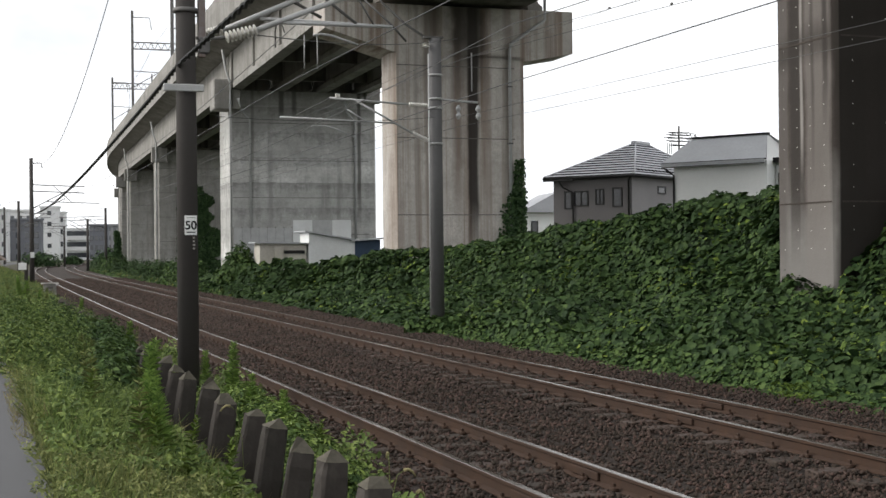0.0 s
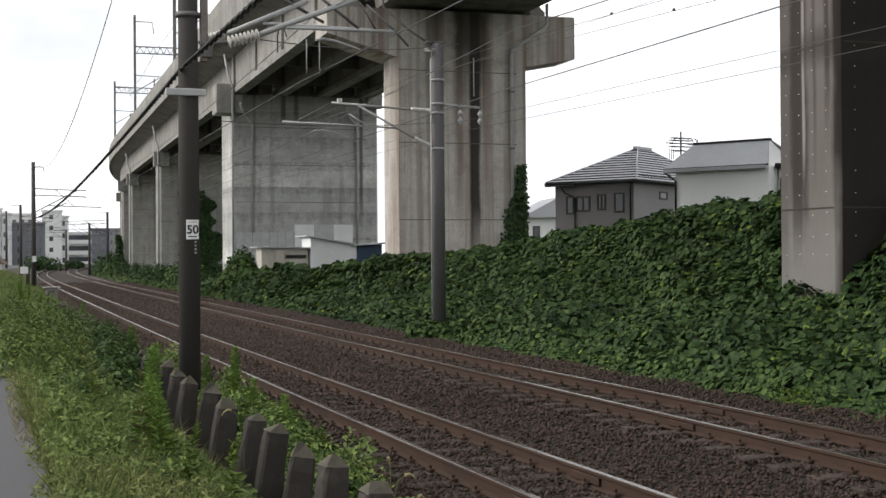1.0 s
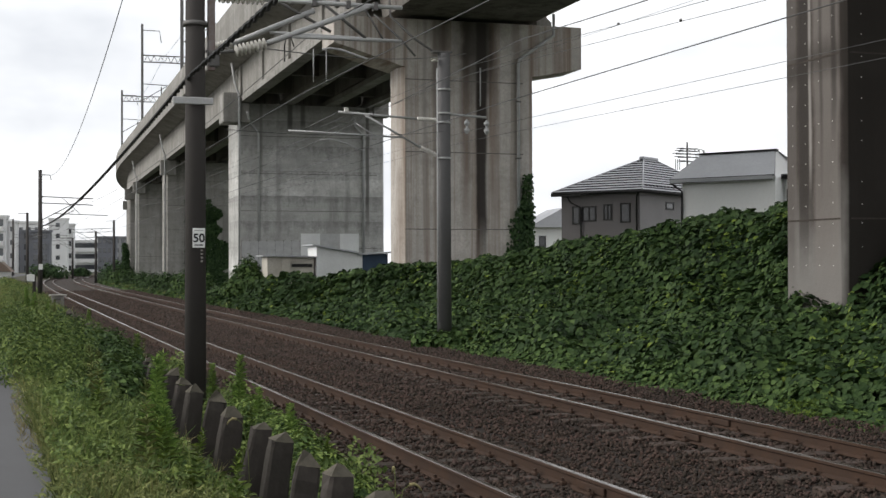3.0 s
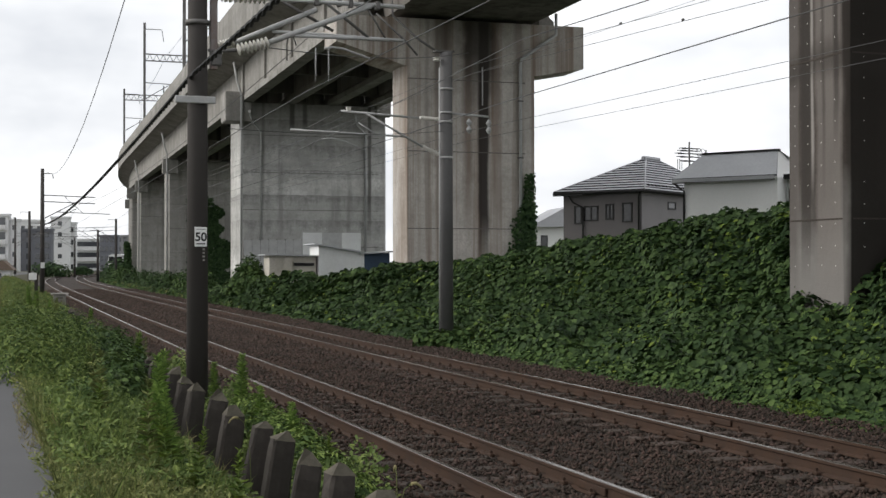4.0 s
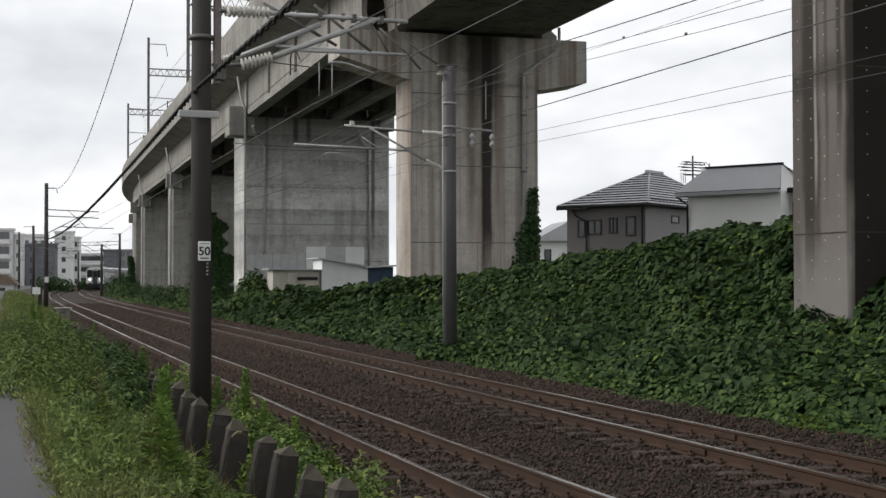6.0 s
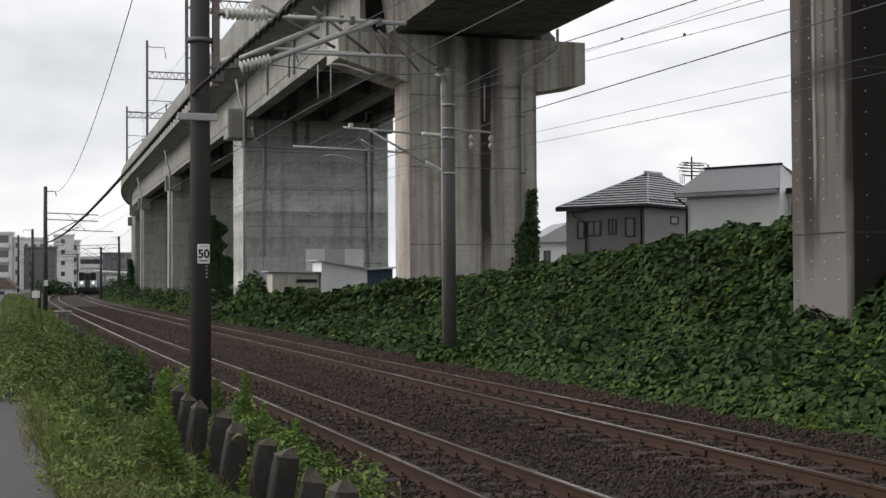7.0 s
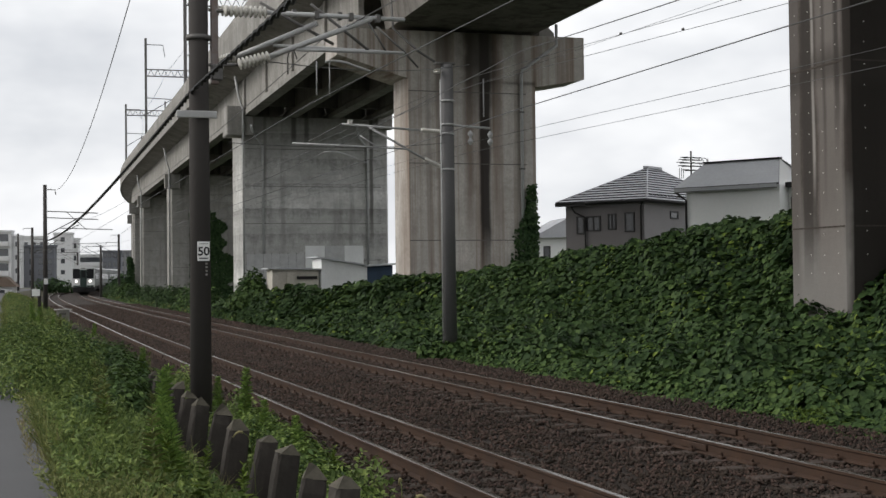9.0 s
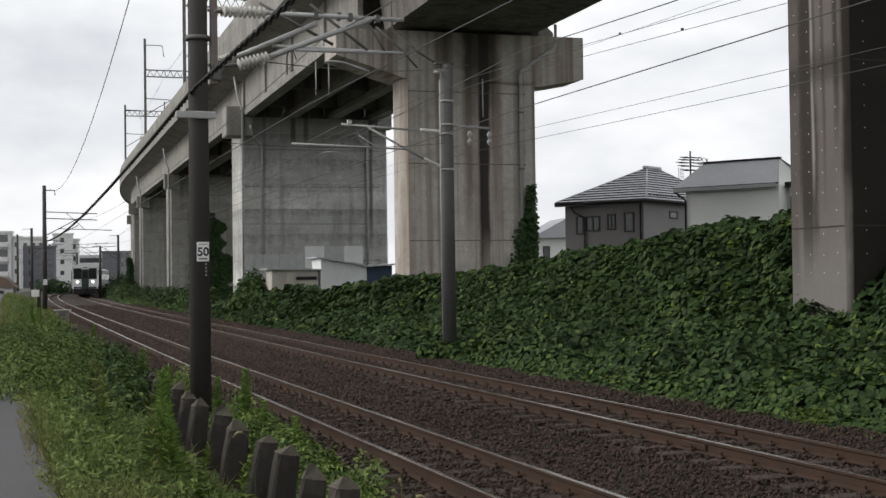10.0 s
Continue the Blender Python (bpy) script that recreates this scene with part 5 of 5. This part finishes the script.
creepers(48000, 58, 170, 1.3, 0.13, "creepers_far", VINE, "dark green creepers along the far bank", k1=0.9)
creepers(26000, 62, 170, 1.3, 0.12, "far_bank_weeds", VINE_MID, "green weeds and grass along the far bank", k0=-0.05, k1=0.5, tone=(5.0, 0.4, 0.1))


def clump(name, centres, radii, n, size, material, label, category, up=0.5, kind="stuff", shape=LEAF, faces=LEAF_FACES, ratio=0.9):
    """A mass of leaves filling several soft ellipsoids, thinner inside."""
    idx = RNG.integers(0, len(centres), n)
    C, R_ = np.array(centres, float)[idx], np.array(radii, float)[idx]
    d = RNG.normal(0, 1, (n, 3))
    d /= np.linalg.norm(d, axis=1, keepdims=True)
    r = (0.55 + 0.45 * RNG.random(n)) ** 0.7 * (0.8 + 0.4 * lumps(d[:, 0] * 4 + idx, d[:, 2] * 4, 0.8))
    pos = C + d * R_ * r[:, None]
    nrm = d + np.array([0, 0, up]) + RNG.normal(0, 0.4, (n, 3))
    nrm /= np.linalg.norm(nrm, axis=1, keepdims=True)
    tip = RNG.normal(0, 1, (n, 3)) + np.array([0, 0, -0.4])
    tip -= nrm * np.sum(tip * nrm, 1, keepdims=True)
    L_ = size * (0.6 + 0.8 * RNG.random(n))
    return many(name, oriented(shape, pos, tip, nrm, L_, L_ * ratio), 4, 6, faces, material, label, category, kind=kind)

tuft = [along(17.2, FOOT - 0.05, -0.08), along(16.8, FOOT - 0.02, -0.08)]
clump("foot_tuft", tuft, [(0.2, 0.35, 0.16)] * 2, 500, 0.06, VINE_LIGHT, "yellow-green weeds at the foot of the bank", "weeds", ratio=0.35)


def ivy():
    """Ivy climbing the piers."""
    def col(pier_v, u0, u1, z0, z1, n, size, taper, y=-0.1, edge=None):
        k = RNG.random(n) ** 1.3
        z = z0 + (z1 - z0) * k
        w = (u1 - u0) * (1 - taper * k) * (0.85 + 0.2 * np.sin(z * 1.1) * np.sin(z * 2.7 + 1))
        u = u0 + (u1 - u0 - w) * (1 if edge == "right" else 0) + w * RNG.random(n)
        p0 = np.array(via(pier_v, 0)[0])
        th = radians(-VH)
        pos = np.stack([p0[0] + u * math.cos(th), p0[1] - u * math.sin(th), z], -1)
        ydir = np.array([math.sin(th), math.cos(th), 0])
        pos = pos + ydir * (y - 0.25 * RNG.random(n))[:, None]
        nrm = -ydir[None] + RNG.normal(0, 0.45, (n, 3)) + np.array([0, 0, 0.4])
        nrm /= np.linalg.norm(nrm, axis=1, keepdims=True)
        tip = np.array([0, 0, -1.0]) + RNG.normal(0, 0.5, (n, 3))
        tip -= nrm * np.sum(tip * nrm, 1, keepdims=True)
        L_ = size * (0.6 + 0.8 * RNG.random(n))
        many("ivy", oriented(LEAF, pos, tip, nrm, L_, L_ * 0.9), 4, 6, LEAF_FACES, IVY, "dark ivy climbing the concrete pier", "ivy")
    col(0, 1.4, 2.98, 1.8, 5.8, 900, 0.12, 0.75, edge="right", y=0.0)
    col(0, 2.0, 3.0, 2.0, 4.6, 1000, 0.13, 0.3, edge="right", y=0.0)
    col(77.8, -2.6, 3.5, -0.3, 8.5, 9000, 0.22, 0.5)
    col(128.0, -5.3, -4.4, -0.3, 5.0, 1500, 0.3, 0.3)
    col(-30, -1.15, -0.2, 5.2, 7.6, 900, 0.13, 0.1, y=-0.15)


ivy()
mound = [(-10.55, 64.6, 0.8), (-10.05, 64.3, 1.15), (-9.55, 63.8, 0.75), (-10.95, 65.0, 0.4)]
clump("pole_foot_creepers", [(-0.15, 32.25, 0.0), (0.35, 32.4, 0.05), (-0.6, 32.5, 0.0)], [(0.45, 0.4, 0.32)] * 3, 1500, 0.13, VINE_MID, "creepers grown round the foot of the pole", "creeper")
clump("creeper_mound", mound, [(0.7, 0.8, 1.15), (0.65, 0.7, 1.2), (0.65, 0.7, 0.9), (0.7, 0.8, 0.8)], 7000, 0.15, VINE_MID, "mound of creepers piled beside the low store", "creeper")
# low shrubs along the foot of the viaduct beyond the bank
rs = random.Random(8)
for i in range(9):
    s = 86 + i * 9.5
    p = along(s, FOOT + rs.uniform(0.8, 3.0), 0.3)
    clump("shrub", [p, p + Vector((0.8, 0.6, -0.1)), p + Vector((-0.6, 0.9, -0.1))], [(1.0, 1.0, 0.8 + rs.random() * 0.6)] * 3, 1900, 0.15, VINE if i % 3 else VINE_MID, "low green shrub beside the curve of the line", "shrub", kind="")
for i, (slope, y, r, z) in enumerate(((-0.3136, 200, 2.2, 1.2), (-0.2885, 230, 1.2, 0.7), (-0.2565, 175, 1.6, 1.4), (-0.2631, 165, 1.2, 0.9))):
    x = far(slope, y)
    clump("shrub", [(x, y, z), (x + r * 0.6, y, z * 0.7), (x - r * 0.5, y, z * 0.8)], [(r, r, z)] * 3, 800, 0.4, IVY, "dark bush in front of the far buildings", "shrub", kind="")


# ---- grass and weeds of the near verge ----
def grass(n, s0, s1, o0, o1, power, h0, h1, width, material, name, label, patch=None, zoff=0.0):
    s, o = spread(n, s0, s1, o0, o1, power)
    if patch is not None:
        keep = lumps(s + patch, o * 1.5, 0.9) > 0.38
        s, o = s[keep], o[keep]
    n = len(s)
    z = np.interp(o, [-4.6, -4.3, -3.6, -2.9, -2.4, -1.9, -1.5], [0.45, 0.45, 0.25, -0.01, -0.18, -0.21, -0.2]) + zoff
    pos, th = along_many(s, o, z)
    lean = RNG.normal(0, 0.6, (n, 3))
    tip = np.array([0, 0, 1.0]) + lean
    nrm = np.stack([RNG.normal(0, 1, n), -np.abs(RNG.normal(0.4, 1, n)), 0.6 + RNG.random(n)], -1)
    swell = 0.55 + 0.9 * lumps(s + 7, o, 0.8)
    h = (h0 + (h1 - h0) * RNG.random(n)) * swell
    w = width * (0.6 + 0.8 * RNG.random(n)) * (1 + np.clip((s - 14) * 0.03, 0, 2))
    many(name, oriented(BLADE, pos, tip, nrm, h, w), 3, 5, BLADE_FACES, material, label, "grass")


grass(46000, 6.3, 36, -4.35, -2.92, 1.5, 0.09, 0.24, 0.010, GRASS, "grass", "short tangled pale green verge grass")
grass(12000, 7.5, 36, -4.2, -3.1, 1.3, 0.18, 0.42, 0.010, WEED, "tall_grass", "taller fresh green grass blades", patch=3.0)
grass(3500, 6.5, 30, -4.3, -2.6, 1.3, 0.1, 0.28, 0.008, STRAW, "dry_grass", "dry straw-coloured grass blades", patch=11.0)
grass(9000, 19, 40, -4.4, -2.6, 1.1, 0.2, 0.42, 0.009, GRASS, "meadow_grass", "knee-high verge grass beside the fence")
grass(42000, 32, 140, -4.5, -1.8, 1.3, 0.2, 0.5, 0.010, GRASS, "grass_far", "tangled verge grass running along the line")
grass(8000, 9.5, 30, -2.35, -1.6, 1.2, 0.06, 0.22, 0.012, WEED, "ballast_edge_grass", "low grass at the edge of the ballast", patch=5.0)
grass(9000, 60, 160, FOOT + 0.0, FOOT + 2.5, 1.0, 0.15, 0.35, 0.02, GRASS, "bank_grass", "rough grass at the foot of the far bank", zoff=0.12)


def leafy_mass(name, n, s0, s1, o0, o1, power, h, size, material, label, patch, ratio=0.5, thr=0.45):
    """Broad-leaved weeds: leaves filling a layer above the soil, piled into uneven heaps."""
    s, o = spread(n, s0, s1, o0, o1, power)
    lp = lumps(s * 1.3 + patch, o * 2.0, 0.8)
    keep = lp > thr
    s, o, lp = s[keep], o[keep], lp[keep]
    n = len(s)
    z = np.interp(o, [-4.6, -4.3, -3.6, -2.9, -2.4, -1.9, -1.5], [0.45, 0.45, 0.25, -0.01, -0.18, -0.21, -0.2])
    z = z + h * (0.15 + 1.2 * (lp - thr) / (1 - thr)) * RNG.random(n) ** 0.6 + 0.05
    pos, th = along_many(s, o, z)
    nrm = np.array([0, -0.35, 0.8]) + RNG.normal(0, 0.5, (n, 3))
    nrm /= np.linalg.norm(nrm, axis=1, keepdims=True)
    tip = RNG.normal(0, 1, (n, 3)) + np.array([0, -0.3, 0.1])
    tip -= nrm * np.sum(tip * nrm, 1, keepdims=True)
    L_ = size * (0.5 + 0.9 * RNG.random(n)) * (1 + np.clip((s - 20) * 0.008, 0, 0.8))
    many(name, oriented(LEAF, pos, tip, nrm, L_, L_ * ratio), 4, 6, LEAF_FACES, material, label, "weeds")


leafy_mass("weeds", 24000, 18, 36, -4.0, -2.9, 1.1, 0.7, 0.055, WEED, "mass of broad-leaved green weeds beside the fence", 2.0, 0.45)
leafy_mass("weeds_dark", 9000, 21.5, 36, -3.3, -2.45, 1.1, 0.7, 0.08, VINE, "darker weeds tangled round the fence", 9.0, 0.6)
leafy_mass("ground_weeds", 26000, 6.5, 22, -4.3, -2.85, 1.3, 0.16, 0.045, WEED, "low small-leaved weeds in the grass", 1.0, 0.5, 0.25)
leafy_mass("fence_foot_weeds", 1500, 9.0, 20, -3.0, -2.6, 1.0, 0.14, 0.07, WEED, "weeds growing at the foot of the fence posts", 4.0, 0.6, 0.5)
leafy_mass("weeds_trackside", 9000, 12.5, 26, -2.2, -1.35, 1.0, 0.5, 0.065, WEED, "fresh green weeds between the fence and the rail", 5.0, 0.5, 0.4)
leafy_mass("trackside_sprouts", 1500, 8.2, 12, -2.0, -1.45, 1.0, 0.25, 0.09, WEED, "broad-leaved sprouts at the edge of the ballast", 8.0, 0.7, 0.5)
leafy_mass("weeds_far", 60000, 30, 120, -4.4, -1.7, 1.4, 0.42, 0.06, WEED, "weeds along the line in the distance", 3.0, 0.4, 0.35)
leafy_mass("weeds_far_dark", 22000, 26, 110, -4.3, -1.9, 1.4, 0.5, 0.065, VINE_MID, "darker weeds along the line in the distance", 12.0, 0.45, 0.5)

leafy_mass("verge_weeds", 16000, 11.5, 23, -4.2, -3.05, 1.1, 0.34, 0.06, WEED, "leafy green weeds filling the verge", 7.0, 0.4, 0.32)
leafy_mass("verge_weeds_dark", 8000, 11.5, 23, -4.0, -3.0, 1.1, 0.3, 0.065, VINE_MID, "darker leafy weeds in the verge", 15.0, 0.5, 0.5)


bush = []
for i, (s, o) in enumerate(((19.5, -4.1), (21.5, -4.45), (23.5, -4.5), (26.0, -4.3), (24.5, -3.6), (29.0, -4.2))):
    bush.append(along(s, o, 0.62))
clump("roadside_weeds", bush, [(0.8, 1.1, 0.55)] * 6, 22000, 0.06, WEED, "bushy green weeds leaning over the lane", "weeds", ratio=0.3)
clump("roadside_weeds_pale", bush, [(0.85, 1.15, 0.62)] * 6, 9000, 0.06, VINE_MID, "darker weeds mixed into the roadside growth", "weeds", ratio=0.3)
thicket = [along(s, o, z) for s, o, z in ((22.7, -2.75, 0.2), (24.0, -2.8, 0.25), (22.5, -3.2, 0.15), (26.0, -2.7, 0.3), (24.2, -3.3, 0.25), (28.5, -2.5, 0.25))]
clump("fence_thicket", thicket, [(0.5, 0.7, 0.5)] * 6, 11000, 0.07, VINE_MID, "dark leafy thicket round the end of the fence", "weeds", ratio=0.55)


dark_bush = [along(s, o, z) for s, o, z in ((18.6, -3.25, 0.4), (17.7, -3.3, 0.3), (19.5, -3.1, 0.4))]
clump("dark_bush", dark_bush, [(0.4, 0.55, 0.4)] * 3, 5500, 0.075, VINE_MID, "dark broad-leaved bush among the verge grass", "bush", ratio=0.6, kind="")
tufts = [along(s, o, z) for s, o, z in ((13.0, -1.95, -0.05), (13.9, -1.85, 0.0), (14.8, -1.8, 0.05), (15.8, -1.75, 0.05), (16.9, -1.8, 0.1), (12.2, -1.95, -0.08))]
clump("trackside_tufts", tufts, [(0.3, 0.6, 0.36)] * 6, 7500, 0.06, TRACK_WEED, "fresh yellow-green weeds between the fence and the rail", "weeds", ratio=0.35)
clump("trackside_tufts_dark", tufts, [(0.32, 0.62, 0.3)] * 6, 3200, 0.07, VINE_MID, "green weeds between the fence and the rail", "weeds", ratio=0.45)
leafy_mass("pale_ground_weeds", 16000, 6.3, 18, -4.35, -2.95, 1.4, 0.16, 0.04, GRASS, "small pale leaves scattered through the verge grass", 6.0, 0.4, 0.3)
leafy_mass("lane_edge_weeds", 2600, 6.0, 22, -4.48, -4.2, 1.3, 0.12, 0.035, GRASS, "low weeds creeping over the edge of the lane", 3.5, 0.45, 0.5)
grass(3500, 6.0, 20, -4.5, -4.2, 1.3, 0.03, 0.09, 0.009, STRAW, "edge_straw", "dry straw along the edge of the lane", patch=2.0)


def tall_weed(seed, h, leaves_, spread_, size, material, name="tall_weed", label="tall upright weed with narrow green leaves"):
    """One plant: an upright stem set all round with narrow leaves that shorten towards the top."""
    rnd = np.random.default_rng(seed)
    root = thing(name, pose(0, 0, -10), label, "weed", "tall weeds of the verge")
    bend = rnd.normal(0, 0.05, 2)
    pts = [(bend[0] * k * k * h, bend[1] * k * k * h, h * k) for k in np.linspace(0, 1, 6)]
    part("stem", tb(pts, 0.006, 5, 0.002), WEED, root)
    n = leaves_
    k = np.sort(rnd.random(n) ** 0.8) * 0.92 + 0.08
    a = np.arange(n) * 2.4 + rnd.normal(0, 0.3, n)
    pos = np.stack([bend[0] * k * k * h, bend[1] * k * k * h, h * k], -1)
    out = np.stack([np.cos(a), np.sin(a), 0.1 + 0.6 * k + rnd.normal(0, 0.2, n)], -1)
    nrm = np.array([0, 0, 1.0]) + rnd.normal(0, 0.2, (n, 3))
    L_ = size * (1.15 - 0.75 * k) * (0.8 + 0.4 * rnd.random(n))
    ob = many("foliage", oriented(LEAF, pos, out, nrm, L_, L_ * spread_), 4, 6, LEAF_FACES, material, "", "", kind="")
    for key in ("label", "category", "kind"):
        if key in ob:
            del ob[key]
    ob.parent = root
    return root


def plants():
    rnd = random.Random(21)
    kinds = [tall_weed(1, 1.02, 380, 0.115, 0.16, GOLDENROD), tall_weed(2, 0.78, 300, 0.115, 0.14, GOLDENROD), tall_weed(3, 0.6, 60, 0.4, 0.12, VINE_LIGHT), tall_weed(4, 0.85, 90, 0.3, 0.13, GRASS)]
    spots = [(13.5, -3.42, 0), (13.3, -3.36, 0), (12.9, -3.28, 1), (13.0, -3.45, 1), (12.3, -3.4, 2), (11.6, -3.3, 2), (11.9, -3.6, 3), (10.9, -3.1, 2), (15.0, -3.7, 3), (16.4, -3.6, 3), (17.6, -3.5, 2), (19.6, -3.5, 2), (14.4, -3.8, 2)]
    spots += [(16.6, -1.75, 1), (17.4, -1.75, 2), (15.4, -1.8, 2), (14.6, -1.8, 1), (18.4, -1.7, 0), (20.2, -1.7, 1), (13.6, -1.75, 2)]
    for i in range(16):
        spots.append((22 + rnd.random() * 30, rnd.uniform(-4.0, -2.0), rnd.randrange(4)))
    for s, o, k in spots:
        z = verge_z(o) if o > -4.5 else 0.4
        copy_thing(kinds[k], on_line(s, o, z - 0.03) @ pose(0, 0, 0, rnd.uniform(-6, 6), rnd.uniform(-6, 6), rnd.uniform(0, 360)))
    for k in kinds:
        for c in list(k.children_recursive):
            bpy.data.objects.remove(c)
        bpy.data.objects.remove(k)
    # foxtail grasses leaning over the fence
    for i, (s, o, h) in enumerate(((10.2, -2.15, 0.66), (9.9, -2.1, 0.55), (10.6, -2.0, 0.7), (9.2, -2.0, 0.6), (12.9, -2.6, 0.75), (9.4, -2.2, 0.45), (8.6, -2.0, 0.55))):
        f = thing("foxtail_grass", on_line(s, o, verge_z(o) - 0.02) @ pose(0, 0, 0, 0, 0, 40 * i), "foxtail grass with a drooping pale bristly head", "grass", "foxtail grasses")
        part("stem", tb([(0, 0, 0), (0.02, 0, h * 0.6), (0.07, 0, h * 0.95), (0.12, 0, h)], 0.003, 4), GRASS, f)
        part("seed_head", tb([(0.12, 0, h), (0.155, 0, h + 0.005), (0.185, 0, h - 0.015), (0.205, 0, h - 0.045)], 0.013, 7, 0.006), STRAW, f)


plants()


# ---- train ----
train = thing("train", pose(0, 0, 0), "white and green commuter train with lit headlights", "train")


CARS = []


def build_train():
    """Local y runs back along each car from its front."""
    shape = [(-1.4, 1.0), (1.4, 1.0), (1.43, 1.6), (1.4, 3.2), (1.25, 3.55), (0.8, 3.72), (-0.8, 3.72), (-1.25, 3.55), (-1.4, 3.2), (-1.43, 1.6)]
    for k in range(4):
        car = part("car_body", pr(shape, 0.12 if k == 0 else 0.3, 19.7), TRAIN_SIDE_SHADED, train, "steel and green car side with shade in its dark colour")
        CARS.append(car)
        part("roof_panel", pr([(-1.3, 3.5), (1.3, 3.5), (0.8, 3.78), (-0.8, 3.78)], 0.35, 19.6), TRAIN_WHITE, car)
        part("underframe", bx(-1.25, 1.25, 1.0, 19.0, 0.45, 0.99), TRAIN_UNDER, car)
        for yb in (3.2, 16.4):
            for dy in (-1.05, 1.05):
                part("wheelset", tb([(-0.62, yb + dy, 0.43), (0.62, yb + dy, 0.43)], 0.42, 14), TRAIN_UNDER, car)
        for i in range(7):
            part("side_window", bx(-1.44, 1.44, 2.2 + i * 2.5, 3.9 + i * 2.5, 2.0, 2.85), WINDSCREEN, car)
        part("side_stripe", bx(-1.437, 1.437, 0.4, 19.5, 1.5, 1.72), TRAIN_GREEN, car)
        if k == 0:
            part("front_panel", pr(shape[:5] + [(0.8, 3.74), (-0.8, 3.74)] + shape[7:], 0.0, 0.11), TRAIN_WHITE, car, "white cab front")
            part("front_door", bx(-0.4, 0.4, -0.05, -0.002, 0.98, 3.2), TRAIN_GREEN, car, "dark green gangway door")
            for x0, x1 in ((-1.29, -0.41), (0.41, 1.29)):
                part("windscreen", bx(x0, x1, -0.03, -0.002, 2.08, 3.32, 0.01), WINDSCREEN, car)
                part("lower_band", bx(x0 + 0.02, x1 - 0.02, -0.015, -0.002, 1.02, 1.2), TRAIN_GREEN, car)
            part("destination_sign", bx(-0.4, 0.4, -0.055, -0.002, 3.24, 3.5), SIGN_WHITE, car)
            part("sign_lettering", bx(-0.26, 0.26, -0.06, -0.0555, 3.32, 3.42), BLACK, car)
            for x in (-0.3, 0.3):
                part("door_rail", bx(x - 0.02, x + 0.02, -0.08, -0.051, 1.2, 2.9), TRAIN_UNDER, car)
            part("door_window", bx(-0.24, 0.24, -0.056, -0.0505, 2.2, 3.05), WINDSCREEN, car)
            for x in (-0.85, 0.85):
                part("headlight", tb([(x, -0.08, 1.74), (x, -0.002, 1.74)], 0.115, 14), HEADLIGHT, car, "lit round headlight")
            part("skirt", bx(-1.3, 1.3, -0.05, 0.6, 0.35, 0.98, 0.04), TRAIN_UNDER, car, "black skirt below the cab")
            part("coupler", bx(-0.15, 0.15, -0.45, -0.051, 0.65, 0.95, 0.02), TRAIN_UNDER, car)


build_train()
TRAIN_S, TRAIN_V = 325.0, 17.0


def car_pose(s):
    """A car whose front is at s on the far track and whose rear is on the track too."""
    p, q = along(s, SPACING), along(s + 19.8, SPACING)
    return pose(p.x, p.y, 0, 0, 0, math.degrees(math.atan2(p.x - q.x, q.y - p.y)))


def motions():
    """The train comes round the curve on the far track towards the camera; its cars turn one after another."""
    times = [i * 0.5 for i in range(21)]
    walk(train, [(t, car_pose(TRAIN_S - TRAIN_V * t)) for t in times])
    for k, car in enumerate(CARS):
        walk(car, [(t, car_pose(TRAIN_S - TRAIN_V * t).inverted() @ car_pose(TRAIN_S - TRAIN_V * t + 20.0 * k)) for t in times])


motions()
